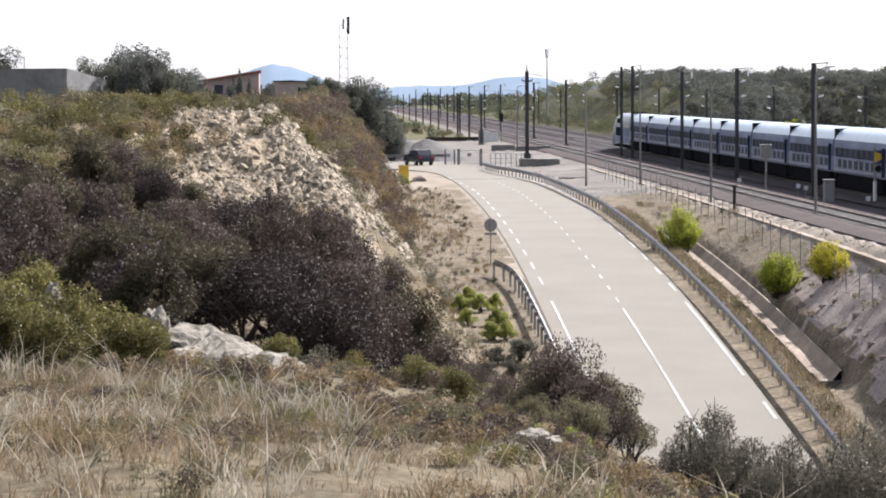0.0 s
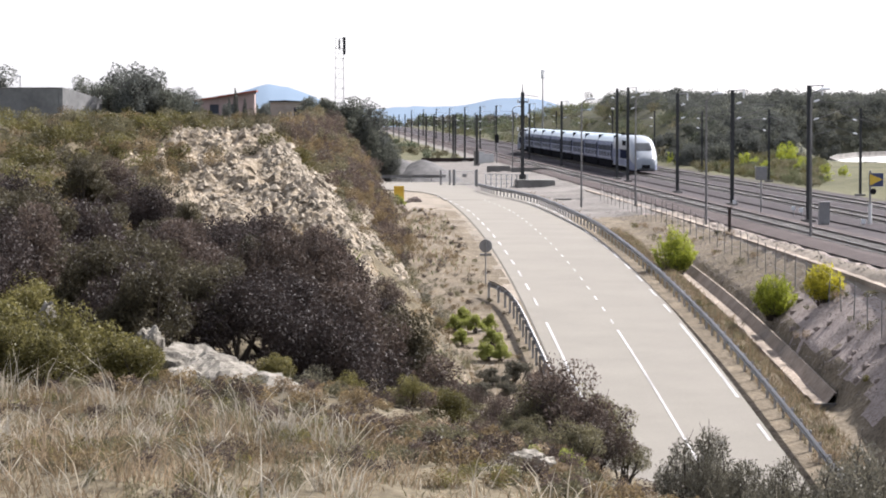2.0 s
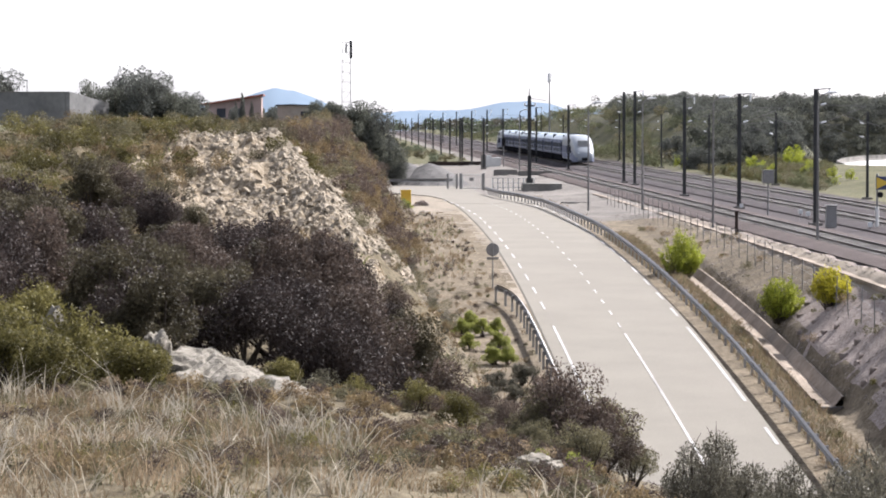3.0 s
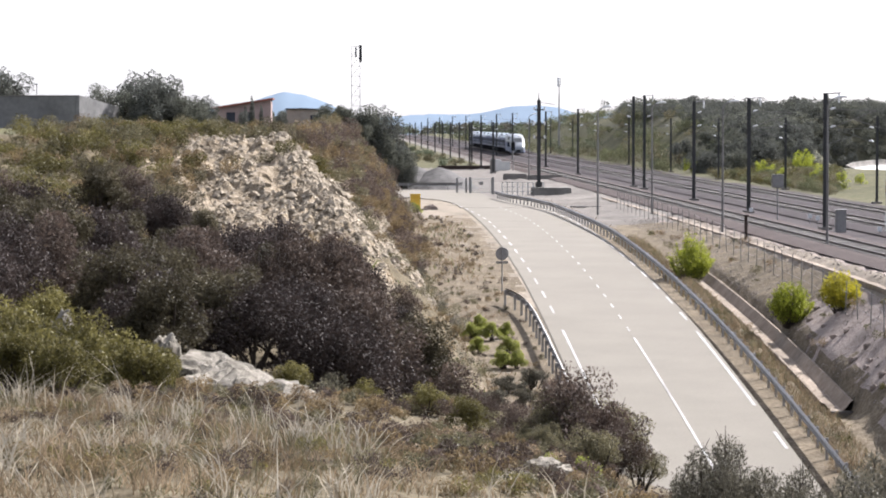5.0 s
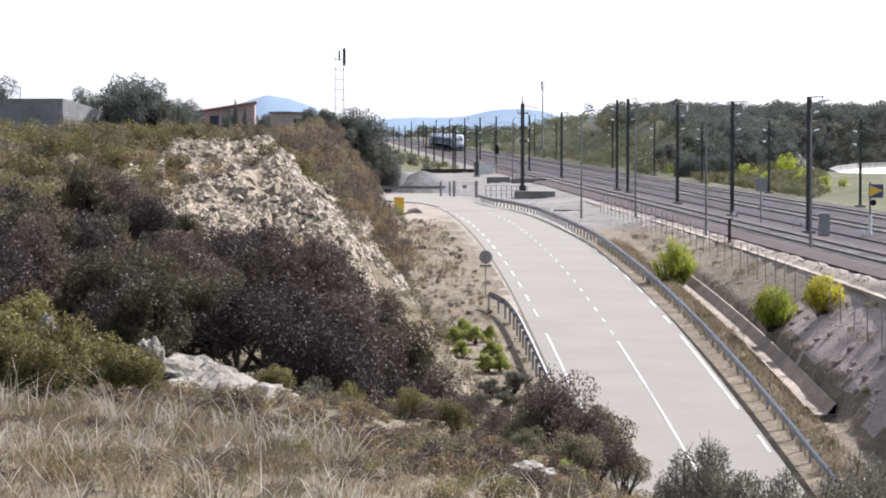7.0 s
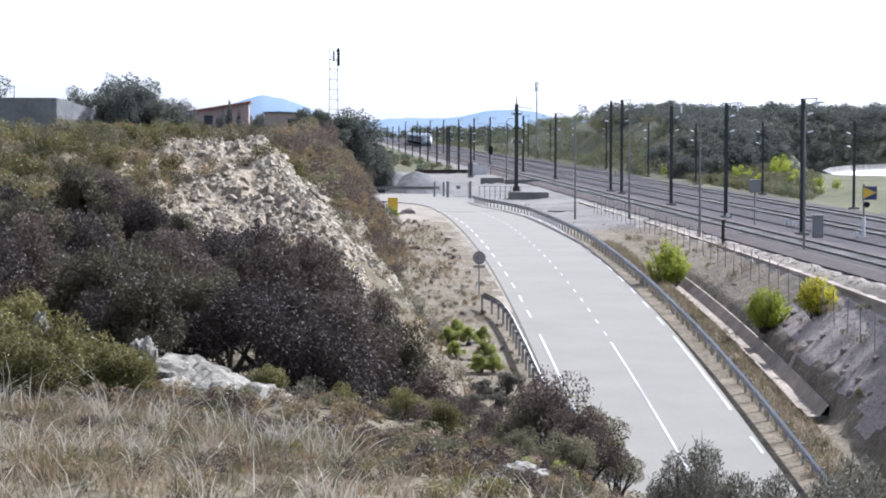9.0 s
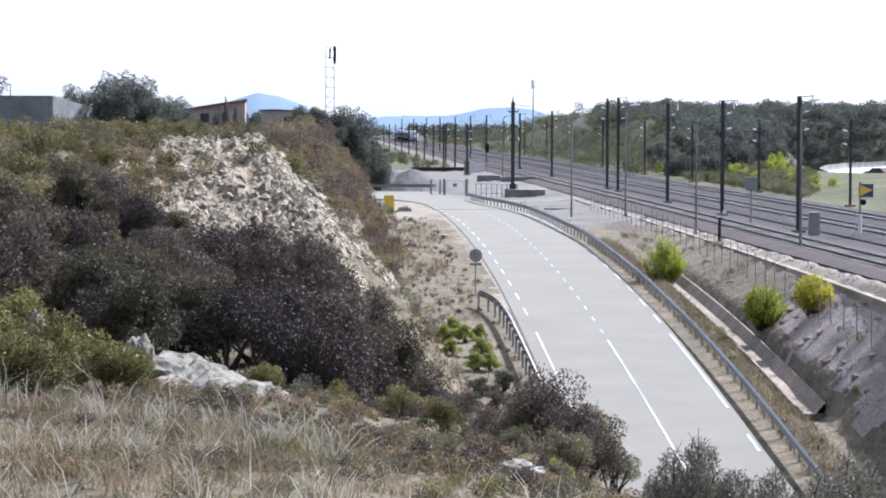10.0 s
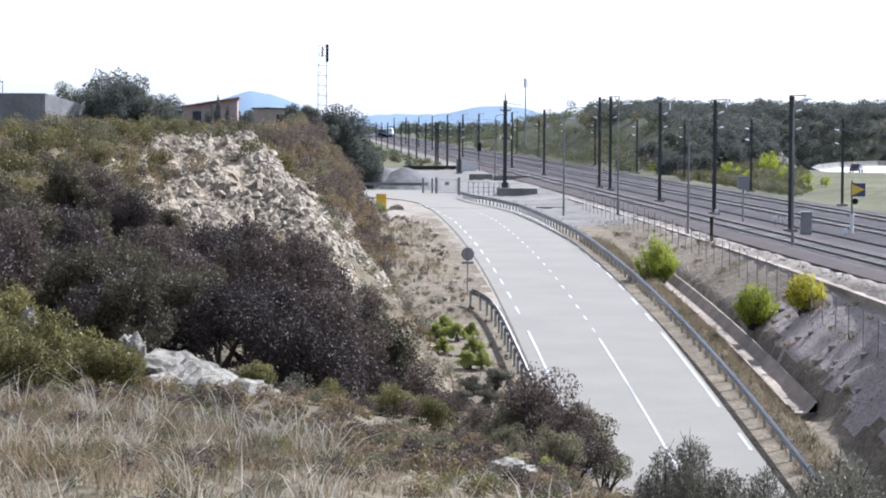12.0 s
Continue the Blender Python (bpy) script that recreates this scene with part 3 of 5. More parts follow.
def power_car(train, y0, turn):
    """Locomotive with a sloping nose; its own +y end joins the coaches."""
    p = empty("power_car", pose(0, y0, 0, 0, 0, turn), "", "")
    p.parent = train
    rings, mask = [], []
    for y, hw, z0, top, rd in ((-22.0, 0.7, 0.6, 1.15, 0.2), (-21.85, 1.0, 0.45, 1.45, 0.3), (-21.4, 1.22, 0.4, 1.85, 0.4), (-20.7, 1.34, 0.38, 2.3, 0.5), (-19.8, 1.39, 0.38, 2.78, 0.6), (-18.8, 1.41, 0.4, 3.25, 0.68), (-17.7, 1.42, 0.42, 3.65, 0.72),
                               (-16.4, 1.42, 0.5, 3.92, 0.72), (-15.0, 1.42, 0.6, 4.05, 0.68), (-13.5, 1.42, 0.65, 4.1, 0.66), (-0.3, 1.42, 0.65, 4.1, 0.66)):
        rings.append(upper_ring(y, hw, z0, top, rd))
        if -21.9 < y < -15.5:
            zm = z0 + 0.42 * (top - z0)
            mask.append([(hw + 0.02, y, z0 - 0.03), (hw + 0.02, y, zm), (-hw - 0.02, y, zm), (-hw - 0.02, y, z0 - 0.03)])
    part("car_body", loft(rings), LOCO, p, "silver locomotive body", True)
    part("nose_mask", loft(mask), GREY_SIDE, p, "blue grey lower nose")
    # windscreen lies in the slope of the nose
    bm = bmesh.new()
    w = [(-0.86, -20.35, 2.54), (0.86, -20.35, 2.54), (0.74, -18.75, 3.3), (-0.74, -18.75, 3.3)]
    f = bm.faces.new([bm.verts.new(v) for v in w])
    bmesh.ops.solidify(bm, geom=[f], thickness=0.1)
    part("windscreen", bm, SCREEN, p, "dark windscreen")
    for s in (-1, 1):
        part("side_band", boxed(s * 1.41, s * 1.435, -16.2, -0.4, 0.75, 1.45), BLUEGREY, p, "blue grey lower band")
        part("dark_panel", boxed(s * 1.41, s * 1.445, -15.6, -8.5, 1.5, 2.5), DOOR_BLUE, p, "dark blue side panel")
        part("side_stripe", boxed(s * 1.41, s * 1.438, -8.4, -0.4, 1.5, 2.5), GREY_SIDE, p, "grey blue side field")
        part("roof_vent", boxed(s * 1.22, s * 1.43, -14.2, -10.5, 2.95, 3.5), DARKGREY, p, "black upper vent")
        part("headlight", tubed([(s * 0.8, -21.35, 1.6), (s * 0.8, -21.62, 1.5)], 0.13, 10), PORCELAIN, p, "white headlight")
    part("coupler_cover", boxed(-0.45, 0.45, -22.05, -21.7, 0.55, 0.95, bevel=0.04), DARKGREY, p)
    part("underframe", boxed(-1.25, 1.25, -19.5, -0.5, 0.22, 0.66), DARKGREY, p, "dark underframe")
    part("pantograph_fairing", boxed(-0.7, 0.7, -5.5, -1.5, 4.08, 4.24, bevel=0.05), DARKGREY, p)


def build_train():
    tr = empty("train", pose(TRACKS[1], 150, 0.3), "silver and blue grey double-deck high-speed train", "train")
    power_car(tr, 22.0, 0)
    for k in range(8):
        coach(tr, 22.0 + 18.7 * k)
    power_car(tr, 22.0 + 18.7 * 8, 180)
    return tr


train = build_train()


# ---- car on the bend ----
def small_car(name, m, paint, label, group=""):
    c = empty(name, m, label, "car", group)
    prof = [(-2.0, 0.35), (-2.02, 0.75), (-1.9, 0.95), (-1.2, 1.0), (1.35, 1.0), (1.95, 0.8), (2.02, 0.5), (1.95, 0.32)]
    bm = loft([[(x, y, z) for y, z in prof] for x in (-0.84, 0.84)])
    bmesh.ops.bevel(bm, geom=bm.edges[:], offset=0.05, segments=2, affect="EDGES")
    part("body", bm, paint, c, "", True)
    cab = [(-1.7, 0.98), (-1.35, 1.42), (0.35, 1.44), (1.05, 0.98)]
    part("glasshouse", loft([[(x, y, z) for y, z in cab] for x in (-0.7, 0.7)]), GLASS, c, "dark car windows")
    part("roof", boxed(-0.66, 0.66, -1.3, 0.3, 1.425, 1.475, bevel=0.02), paint, c)
    for s in (-1, 1):
        for y in (-1.25, 1.3):
            w = part("wheel", tubed([(s * 0.66, y, 0.31), (s * 0.86, y, 0.31)], 0.31, 16), SEAM, c, "black tyre")
            part("rim", tubed([(s * 0.85, y, 0.31), (s * 0.872, y, 0.31)], 0.19, 12), GALV, w)
        part("headlight", boxed(s * 0.45, s * 0.75, 1.93, 2.03, 0.66, 0.8, bevel=0.02), PORCELAIN, c)
        part("tail_light", boxed(s * 0.5, s * 0.78, -2.04, -1.95, 0.68, 0.9, bevel=0.02), plain("red_tail_lamp", (0.4, 0.02, 0.02), 0.3), c)
    return c


DARK_CAR = plain("dark_blue_car_paint", (0.02, 0.025, 0.045), 0.2)
WHITE_CAR = plain("white_car_paint", (0.75, 0.76, 0.77), 0.25)
car = small_car("car", pose(8.6, 284, -0.19, 0, 0, 60), DARK_CAR, "small dark blue hatchback turning on the road bend")


# ---- plants ----
def leaf_cloud(name, rng, centres, radii, n, size, mat, narrow=0.5, upright=0.0):
    """Many small leaves set in clumps."""
    centres, radii = np.asarray(centres, float), np.asarray(radii, float)
    k = rng.choice(len(radii), n, p=radii ** 2 / (radii ** 2).sum())
    d = rng.normal(size=(n, 3))
    d /= np.linalg.norm(d, axis=1)[:, None]
    p = centres[k] + d * (radii[k] * (0.35 + 0.65 * rng.rand(n) ** 0.5) * (1 + 0.25 * rng.rand(n) ** 4))[:, None]
    u = rng.normal(size=(n, 3)) + 0.5 * d
    u[:, 2] += upright
    u /= np.linalg.norm(u, axis=1)[:, None]
    v = np.cross(u, rng.normal(size=(n, 3)))
    v /= np.linalg.norm(v, axis=1)[:, None]
    s = size * (0.6 + 0.8 * rng.rand(n))[:, None]
    V = np.stack([p - u * s * 0.5, p + v * s * narrow * 0.5 - u * s * 0.05, p + u * s * 0.5, p - v * s * narrow * 0.5 - u * s * 0.05], 1).reshape(-1, 3)
    F = np.arange(4 * n).reshape(n, 4)
    return mesh_of(name, V, F, mat)


def stems(centres, base_r, spread=0.12, sides=5):
    bm = bmesh.new()
    for i, c in enumerate(centres):
        c = Vector(c)
        a = i * 2.4
        foot = Vector((math.cos(a) * spread, math.sin(a) * spread, -0.25))
        mid = foot.lerp(c, 0.5) + Vector((0.1 * math.sin(i * 3.1), 0.1 * math.cos(i * 1.7), 0.08))
        tube(bm, [foot, mid, c], [base_r, base_r * 0.7, base_r * 0.25], sides)
    return bm


def make_bush(m, seed, w, h, n, size, mat, label, group, clumps=14, narrow=0.5, upright=0.0, twigs=0, lump=1.0, low=0.28):
    rng = np.random.RandomState(seed)
    root = empty("bush", m, label, "bush", group)
    C, R = [], []
    for i in range(clumps):
        a, q = rng.rand() * 6.283, rng.rand() ** 0.6
        r = (0.15 + 0.17 * rng.rand()) * min(w, h) * lump
        z = h * (low + (0.88 - low) * rng.rand() * (1 - 0.55 * q * q))
        C.append((math.cos(a) * q * w * 0.4, math.sin(a) * q * w * 0.4, z))
        R.append(r)
    tagged(part("branchwork", stems(C[:9], 0.02 + 0.012 * h), BARK, root, "grey woody stems"), kind="stuff")
    part("foliage", leaf_cloud("foliage", rng, C, R, n, size, mat, narrow, upright), None, root)
    if twigs:
        bm = bmesh.new()
        for i in range(twigs):
            c = Vector(C[i % clumps])
            d = Vector((rng.normal() * 0.4, rng.normal() * 0.4, 1)).normalized()
            tube(bm, [c, c + d * h * (0.14 + 0.16 * rng.rand())], [0.01, 0.003], 3)
        tagged(part("twig_spray", bm, BARK, root, "bare grey twigs"), kind="stuff")
    return root


def scatter(rng, n, inside, gap, tries=6000):
    """Places apart from one another; inside() gives a random place or None."""
    out = []
    for _ in range(tries):
        p = inside(rng)
        if p is not None and all((p[0] - q[0]) ** 2 + (p[1] - q[1]) ** 2 > gap * gap for q in out):
            out.append(p)
            if len(out) == n:
                break
    return out


def plant(places, kinds, seed, low=0.8, high=1.2, sink=0.05):
    """Sets copies of the kinds (functions of a pose) on the ground; the first of each kind is built, the rest copied."""
    rng = np.random.RandomState(seed)
    protos = []
    for i, pl in enumerate(places):
        x, y = pl[0], pl[1]
        s = pl[2] if len(pl) > 2 else low + (high - low) * rng.rand()
        m = pose(x, y, z_at(x, y) - sink, 0, 0, rng.rand() * 360)
        if i < len(kinds):
            ob = kinds[i](m)
            protos.append((ob, m @ Matrix.Diagonal((s, s, s, 1))))
        else:
            copy_thing(protos[rng.randint(len(protos))][0], m @ Matrix.Diagonal((s, s, s * (0.85 + 0.3 * rng.rand()), 1)))
    for ob, m in protos:
        ob.matrix_basis = m


# the dark thicket in the hollow
def in_hollow(r):
    x, y = -12 + 16.2 * r.rand(), 71 + 48 * r.rand()
    if x > 3.2 or (x < -6.8 and y > 101) or y > 117 - 2.2 * max(0, x + 8.5) ** 0.9 or x > toe_x(y) - 2.6:
        return None
    return (x, y)


rng = np.random.RandomState(3)
hollow = [(x, y, 0.92 - 0.36 * float(smooth(-3, 2.2, x)) * float(smooth(84, 96, y)) + 0.22 * rng.rand()) for x, y in scatter(rng, 58, in_hollow, 1.65)]
hollow += [(-6.6, 112, 0.85), (-5.6, 110, 0.8), (-7.6, 113, 0.9), (-8.6, 114, 0.9), (-6.0, 107, 0.9), (-4.8, 108, 0.75), (-9.5, 112, 0.95), (-3.9, 106, 0.75)]
dark_label = "dark glossy evergreen thicket bush on the slope"
plant(hollow, [lambda m, k=k: make_bush(m, 20 + k, [3.3, 2.6, 3.6, 2.4, 3.0][k], [2.9, 3.2, 2.7, 2.5, 3.3][k], 12500, 0.085, [DARK_LEAF, HOLM_LEAF, DARK_LEAF, HOLM_LEAF, DUSKY_LEAF][k], dark_label, "thicket bushes", [16, 22, 13, 20, 26][k], twigs=22, lump=[0.85, 0.65, 0.95, 0.7, 0.6][k]) for k in range(5)], 5, 0.8, 1.15)

# grey-green bushes standing before the thicket
def grey(m, k=0):
    return make_bush(m, 40 + k, 2.5, 2.0, 8000, 0.075, SAGE_LEAF if k == 0 else SCRUB_LEAF, "rounded dull grey-green scrub bush", "grey bushes", 24, twigs=8, lump=0.7)


plant([(0.55, 64, 1.05), (1.9, 62, 0.85), (0.1, 61, 0.8), (1.2, 62.5, 0.95), (0.2, 68, 0.98), (1.1, 69, 0.92), (2.0, 70, 0.86), (2.7, 69, 0.75), (1.5, 66, 0.85), (3.2, 76, 0.7), (2.6, 74, 0.9), (2.2, 84, 0.8), (-0.6, 72, 0.9), (3.3, 92, 0.7), (1.2, 56, 0.55), (1.9, 53, 0.5), (2.3, 66, 0.7), (3.0, 58, 0.55), (3.6, 68, 0.6)],
      [lambda m, k=k: grey(m, k) for k in range(2)], 6)
# green oak scrub at the edge of the grass
oak_places = [(-3.75, 49, 0.9), (-3.2, 47.6, 0.75), (-4.5, 51, 1.0), (-5.2, 54, 1.05), (-5.9, 58, 1.0), (-6.6, 62, 1.1), (-7.4, 70, 1.2), (-8.0, 76, 1.2), (-0.35, 55, 0.55), (0.1, 57, 0.55), (0.4, 52, 0.4), (2.0, 46, 0.5), (1.3, 48, 0.45), (-4.9, 47.5, 0.9), (-4.0, 60, 0.9), (-4.2, 47.8, 1.0), (-3.4, 50.5, 0.85), (-5.6, 50, 1.15), (-6.2, 53, 1.25), (-4.6, 46, 0.8), (-7.0, 55, 1.3), (-5.4, 46.5, 0.85), (-0.9, 50.5, 0.5)]
plant(oak_places, [lambda m, k=k: make_bush(m, 60 + k, 1.9, 1.55, 7000, 0.06, OAK_LEAF, "green kermes oak bush at the edge of the dry grass", "oak bushes", 24, 0.5, 0.2, 6, 0.7) for k in range(2)], 7)
# bushes by the lower edge
plant([(3.75, 47, 1.0), (3.35, 46.2, 0.75), (3.95, 46, 1.15), (4.35, 47.5, 0.85), (3.5, 48, 0.85), (4.2, 46.5, 0.9), (2.9, 48, 0.5), (3.7, 43, 0.6), (4.6, 45, 0.6), (2.5, 52, 0.5), (4.1, 44.5, 0.75), (3.1, 44, 0.45)],
      [lambda m, k=k: make_bush(m, 80 + k, 1.7, 1.6, 7500, 0.05, [DUSKY_LEAF, SCRUB_LEAF][k], "brownish green twiggy bush above the road", "lower bushes", 24, 0.45, 0.4, 14, 0.65) for k in range(2)], 8)
plant([(4.65, 35.5, 0.98), (5.2, 36, 0.8), (5.75, 36.5, 0.92), (6.3, 36, 1.12), (5.0, 37, 0.7), (5.55, 34.5, 0.85), (6.8, 37, 1.2), (4.4, 35, 0.75), (7.2, 37, 1.25), (6.1, 34.5, 1.0), (6.6, 35, 1.1)],
      [lambda m, k=k: make_bush(m, 90 + k, 1.5, 1.35, 6500, 0.05, OLIVE_LEAF, "silvery grey-green olive-like bush", "silvery bushes", 30, 0.3, 0.9, 10, 0.55) for k in range(2)], 9)
# fresh plants
plant([(3.05, 37.0, 0.45), (2.7, 37.6, 0.35), (5.5, 127, 0.9), (6.5, 127, 1.0), (6.9, 123, 0.95), (5.7, 123, 0.8), (6.5, 119, 1.0), (7.1, 119, 0.8), (6.0, 130, 0.8), (7.2, 128, 0.7), (5.3, 224, 0.8), (5.6, 220, 0.7), (0.3, 131, 0.6), (-6, 50, 0.5)],
      [lambda m, k=k: make_bush(m, 100 + k, 1.2, 1.0, 4500, 0.06, LUSH_LEAF, "bright yellow-green leafy shrub", "fresh shrubs", 22, 0.5, 0.3, 4, 0.6) for k in range(1)], 10)
plant([(7.4, 114, 0.95), (6.9, 110, 0.8), (6.3, 113, 0.8), (5.6, 108, 0.9), (5.0, 96, 0.9), (6.2, 98, 0.8), (4.6, 101, 0.8), (5.4, 92, 0.9), (6.9, 113, 0.6)],
      [lambda m: make_bush(m, 111, 1.5, 1.1, 4500, 0.06, OLIVE_LEAF, "grey-green shrub on the road bank", "bank shrubs", 20, 0.5, 0.2, 6, 0.65)], 11)
# railway bank
def broom(x, y, seed, w, h, mat, label, n=150):
    """Broom: a fan of thin upright stems, feathered with fine leaves."""
    rng = np.random.RandomState(seed)
    root = empty("bush", pose(x, y, z_at(x, y) - 0.05), label, "bush", "broom bushes")
    bm, P = bmesh.new(), []
    for i in range(n):
        a, q = rng.rand() * math.tau, rng.rand() ** 0.55
        tip = np.array((math.cos(a) * q * w * 0.5, math.sin(a) * q * w * 0.5, h * (1 - 0.5 * q * q) * (0.72 + 0.3 * rng.rand())))
        foot = tip * (0.25, 0.25, 0) + rng.normal(size=3) * (0.05, 0.05, 0)
        mid = (foot + tip) / 2 + np.array((tip[0] * 0.12, tip[1] * 0.12, 0.05))
        tube(bm, [foot - (0, 0, 0.1), mid, tip], [0.014, 0.009, 0.003], 3)
        t = 0.2 + 0.85 * rng.rand(75, 1) ** 0.8
        P.append((1 - t) ** 2 * foot + 2 * t * (1 - t) * mid + t * t * tip + rng.normal(size=(75, 3)) * 0.05)
    tagged(part("stem_fan", bm, BARK, root, "thin upright stems"), kind="stuff")
    P = np.concatenate(P)
    part("foliage", leaf_cloud("foliage", rng, P, np.full(len(P), 0.03), len(P), 0.1, mat, 0.35, 1.6), None, root)


broom(18.35, 153, 121, 2.5, 2.7, LIME_LEAF, "bright yellow-green broom bush behind the guardrail")
broom(20.0, 129, 122, 2.2, 2.0, LIME_LEAF, "bright yellow-green broom bush beside the drain")
broom(21.65, 125.5, 123, 1.9, 1.9, YELLOW_LEAF, "yellow flowering broom bush on the railway bank", 120)


# slopes: low scrub on plateau, bank and verges
def on_bank(r):
    y = 150 + 106 * r.rand()
    e = -0.5 + 6.8 * r.rand()
    x = float(toe_x(y)) - e
    if y > 195 and e < 1.6:
        return None
    if y < 165 and e > 1.2 and r.rand() < 0.8:
        return None
    return (x, y)


def on_front(r):
    x, y = -16 + 18 * r.rand(), 103 + 51 * r.rand()
    if x > -7.2 + 1.5 * grain(y * 0.3, 0) and y < 147 and r.rand() < 0.93:
        return None
    if x > toe_x(y) - 5.5:
        return None
    return (x, y)


def scrub(name, places, mats, seed, h, n, size, label):
    """Low growth that nobody could count: one mesh for each leaf colour."""
    rng = np.random.RandomState(seed)
    lots = [([], []) for _ in mats]
    for x, y in places:
        z, s, lot = z_at(x, y), h * (0.5 + 0.8 * rng.rand()), lots[rng.randint(len(mats))]
        for _ in range(5):
            lot[0].append((x + s * 0.75 * rng.normal() * 0.7, y + s * 0.75 * rng.normal() * 0.7, z + s * (0.25 + 0.45 * rng.rand())))
            lot[1].append(s * (0.25 + 0.25 * rng.rand()))
    for mat, (c, r) in zip(mats, lots):
        tagged(new(name, leaf_cloud(name, rng, c, r, n * len(c) // 5, size, mat)), label, "scrub", kind="stuff")


rng = np.random.RandomState(12)
scrub("bank_scrub", scatter(rng, 340, on_bank, 0.55), [SCRUB_LEAF, DUSKY_LEAF, BROWN_LEAF, DUSKY_LEAF], 13, 0.95, 800, 0.1, "low dense scrub on the rocky road bank")
scrub("hill_scrub", scatter(rng, 300, on_front, 0.6), [SCRUB_LEAF, OAK_LEAF, HOLM_LEAF, BROWN_LEAF, OAK_LEAF], 14, 0.88, 800, 0.09, "low mixed scrub on the brow of the hill")


def verge(r):
    y = 96 + 60 * r.rand()
    x = float(toe_x(y)) + 0.4 - 4.5 * r.rand()
    return (x, y)


def rail_verge(r):
    y = 98 + 90 * r.rand()
    return (17.2 + 0.9 * r.rand(), y) if r.rand() < 0.5 else (19.6 + 3.2 * r.rand(), y)


def gap_edge(r):
    x, y = -5 + 8.6 * r.rand(), 25 + 31 * r.rand()
    return (x, y) if np.interp(x, [-6, -4.6, -3, -1.5, 0, 1.2, 2, 2.6], [46, 44, 40, 36, 32, 28, 25, 26]) < y < np.interp(x, [-4, -3.3, 0, 1], [56, 48, 45, 56]) else None


scrub("verge_scrub", scatter(rng, 90, verge, 0.5), [SCRUB_LEAF, BROWN_LEAF, OLIVE_LEAF], 15, 0.5, 450, 0.06, "small dry scrub on the road bank")


def verge_strip(r):
    y = 100 + 112 * r.rand()
    x = float(toe_x(y)) - 0.6 + 5 * r.rand()
    return (x, y) if x < 8.3 - 0.01 * max(0, y - 150) else None


scrub("verge_tufts", scatter(rng, 260, verge_strip, 0.4), [BROWN_LEAF, STRAW, DUSKY_LEAF, SCRUB_LEAF], 19, 0.24, 240, 0.045, "low dead tufts on the stony verge")
scrub("railway_tufts", scatter(rng, 80, rail_verge, 0.6), [SCRUB_LEAF, OAK_LEAF, STRAW], 16, 0.35, 350, 0.05, "small dry tufts on the railway bank")
scrub("edge_scrub", scatter(rng, 330, gap_edge, 0.36), [SCRUB_LEAF, DUSKY_LEAF, BROWN_LEAF, DUSKY_LEAF, STRAW], 17, 0.25, 600, 0.035, "low heathy scrub where the grass ends")


# ---- trees ----
def make_tree(m, seed, w, h, n, size, mat, label, group, trunk=0.3, clumps=18):
    rng = np.random.RandomState(seed)
    root = empty("tree", m, label, "tree", group)
    C, R = [], []
    for i in range(clumps):
        a, q = rng.rand() * 6.283, rng.rand() ** 0.6
        C.append((math.cos(a) * q * w * 0.42, math.sin(a) * q * w * 0.42, h * (trunk + (0.93 - trunk) * rng.rand() * (1 - 0.45 * q * q))))
        R.append((0.13 + 0.1 * rng.rand()) * min(w, h))
    bm = tubed([(0, 0, -0.3), (0.05 * w * rng.rand(), 0, h * 0.35), (0.0, 0.04 * w, h * 0.75)], [0.05 * h * 0.8, 0.03 * h, 0.01 * h], 7)
    for c in C[:8]:
        tube(bm, [(0, 0, h * 0.25), Vector(c) * 0.6 + Vector((0, 0, h * 0.12)), c], [0.018 * h, 0.012 * h, 0.004 * h], 5)
    part("trunk", bm, BARK, root, "grey tapered trunk with limbs")
    part("crown", leaf_cloud("crown", rng, C, R, n, size, mat), None, root)
    return root


def tree_kind(seed, w, h, n, size, mat, label, group, trunk=0.3):
    return lambda m: make_tree(m, seed, w, h, n, size, mat, label, group, trunk)


hill_kinds = [tree_kind(201 + k, 4.2, 3.9, 6500, 0.16, [PINE_LEAF, FOREST_LEAF, PINE_LEAF][k], "dense dark green holm oak on the hilltop", "hilltop trees", 0.12) for k in range(3)]
plant([(-17.5, 232, 0.95), (-15.3, 230, 1.0), (-12.9, 233, 0.95), (-14, 236, 1), (-16.5, 238, 1.0), (-11.6, 236, 0.75), (-18.9, 234, 1.0), (-19.8, 237, 0.9), (-14.6, 232, 1.05), (-13.5, 236, 1.02), (-16.2, 234, 1.05), (-10.9, 238, 0.45), (-8.5, 330, 0.62), (-6.6, 331, 0.66), (-4.7, 332, 0.58), (-20.5, 238, 0.65), (-22.5, 240, 0.6), (-24.5, 243, 0.6), (-12.8, 268, 0.4), (-9.8, 280, 0.35),
       (-1.7, 299, 0.75), (-0.7, 298, 0.8), (0.5, 298, 0.8), (1.6, 297, 1.0), (2.5, 299, 1.25), (3.3, 299.5, 1.35), (4.1, 300, 1.4), (4.8, 299, 1.25), (5.4, 300.5, 1.1), (5.9, 299, 0.8), (6.2, 302, 0.8), (2.2, 303, 0.9), (-6.3, 290, 0.4), (-28.5, 245, 0.7), (-31, 260, 1.35), (-29.9, 262, 1.2)], hill_kinds, 21)


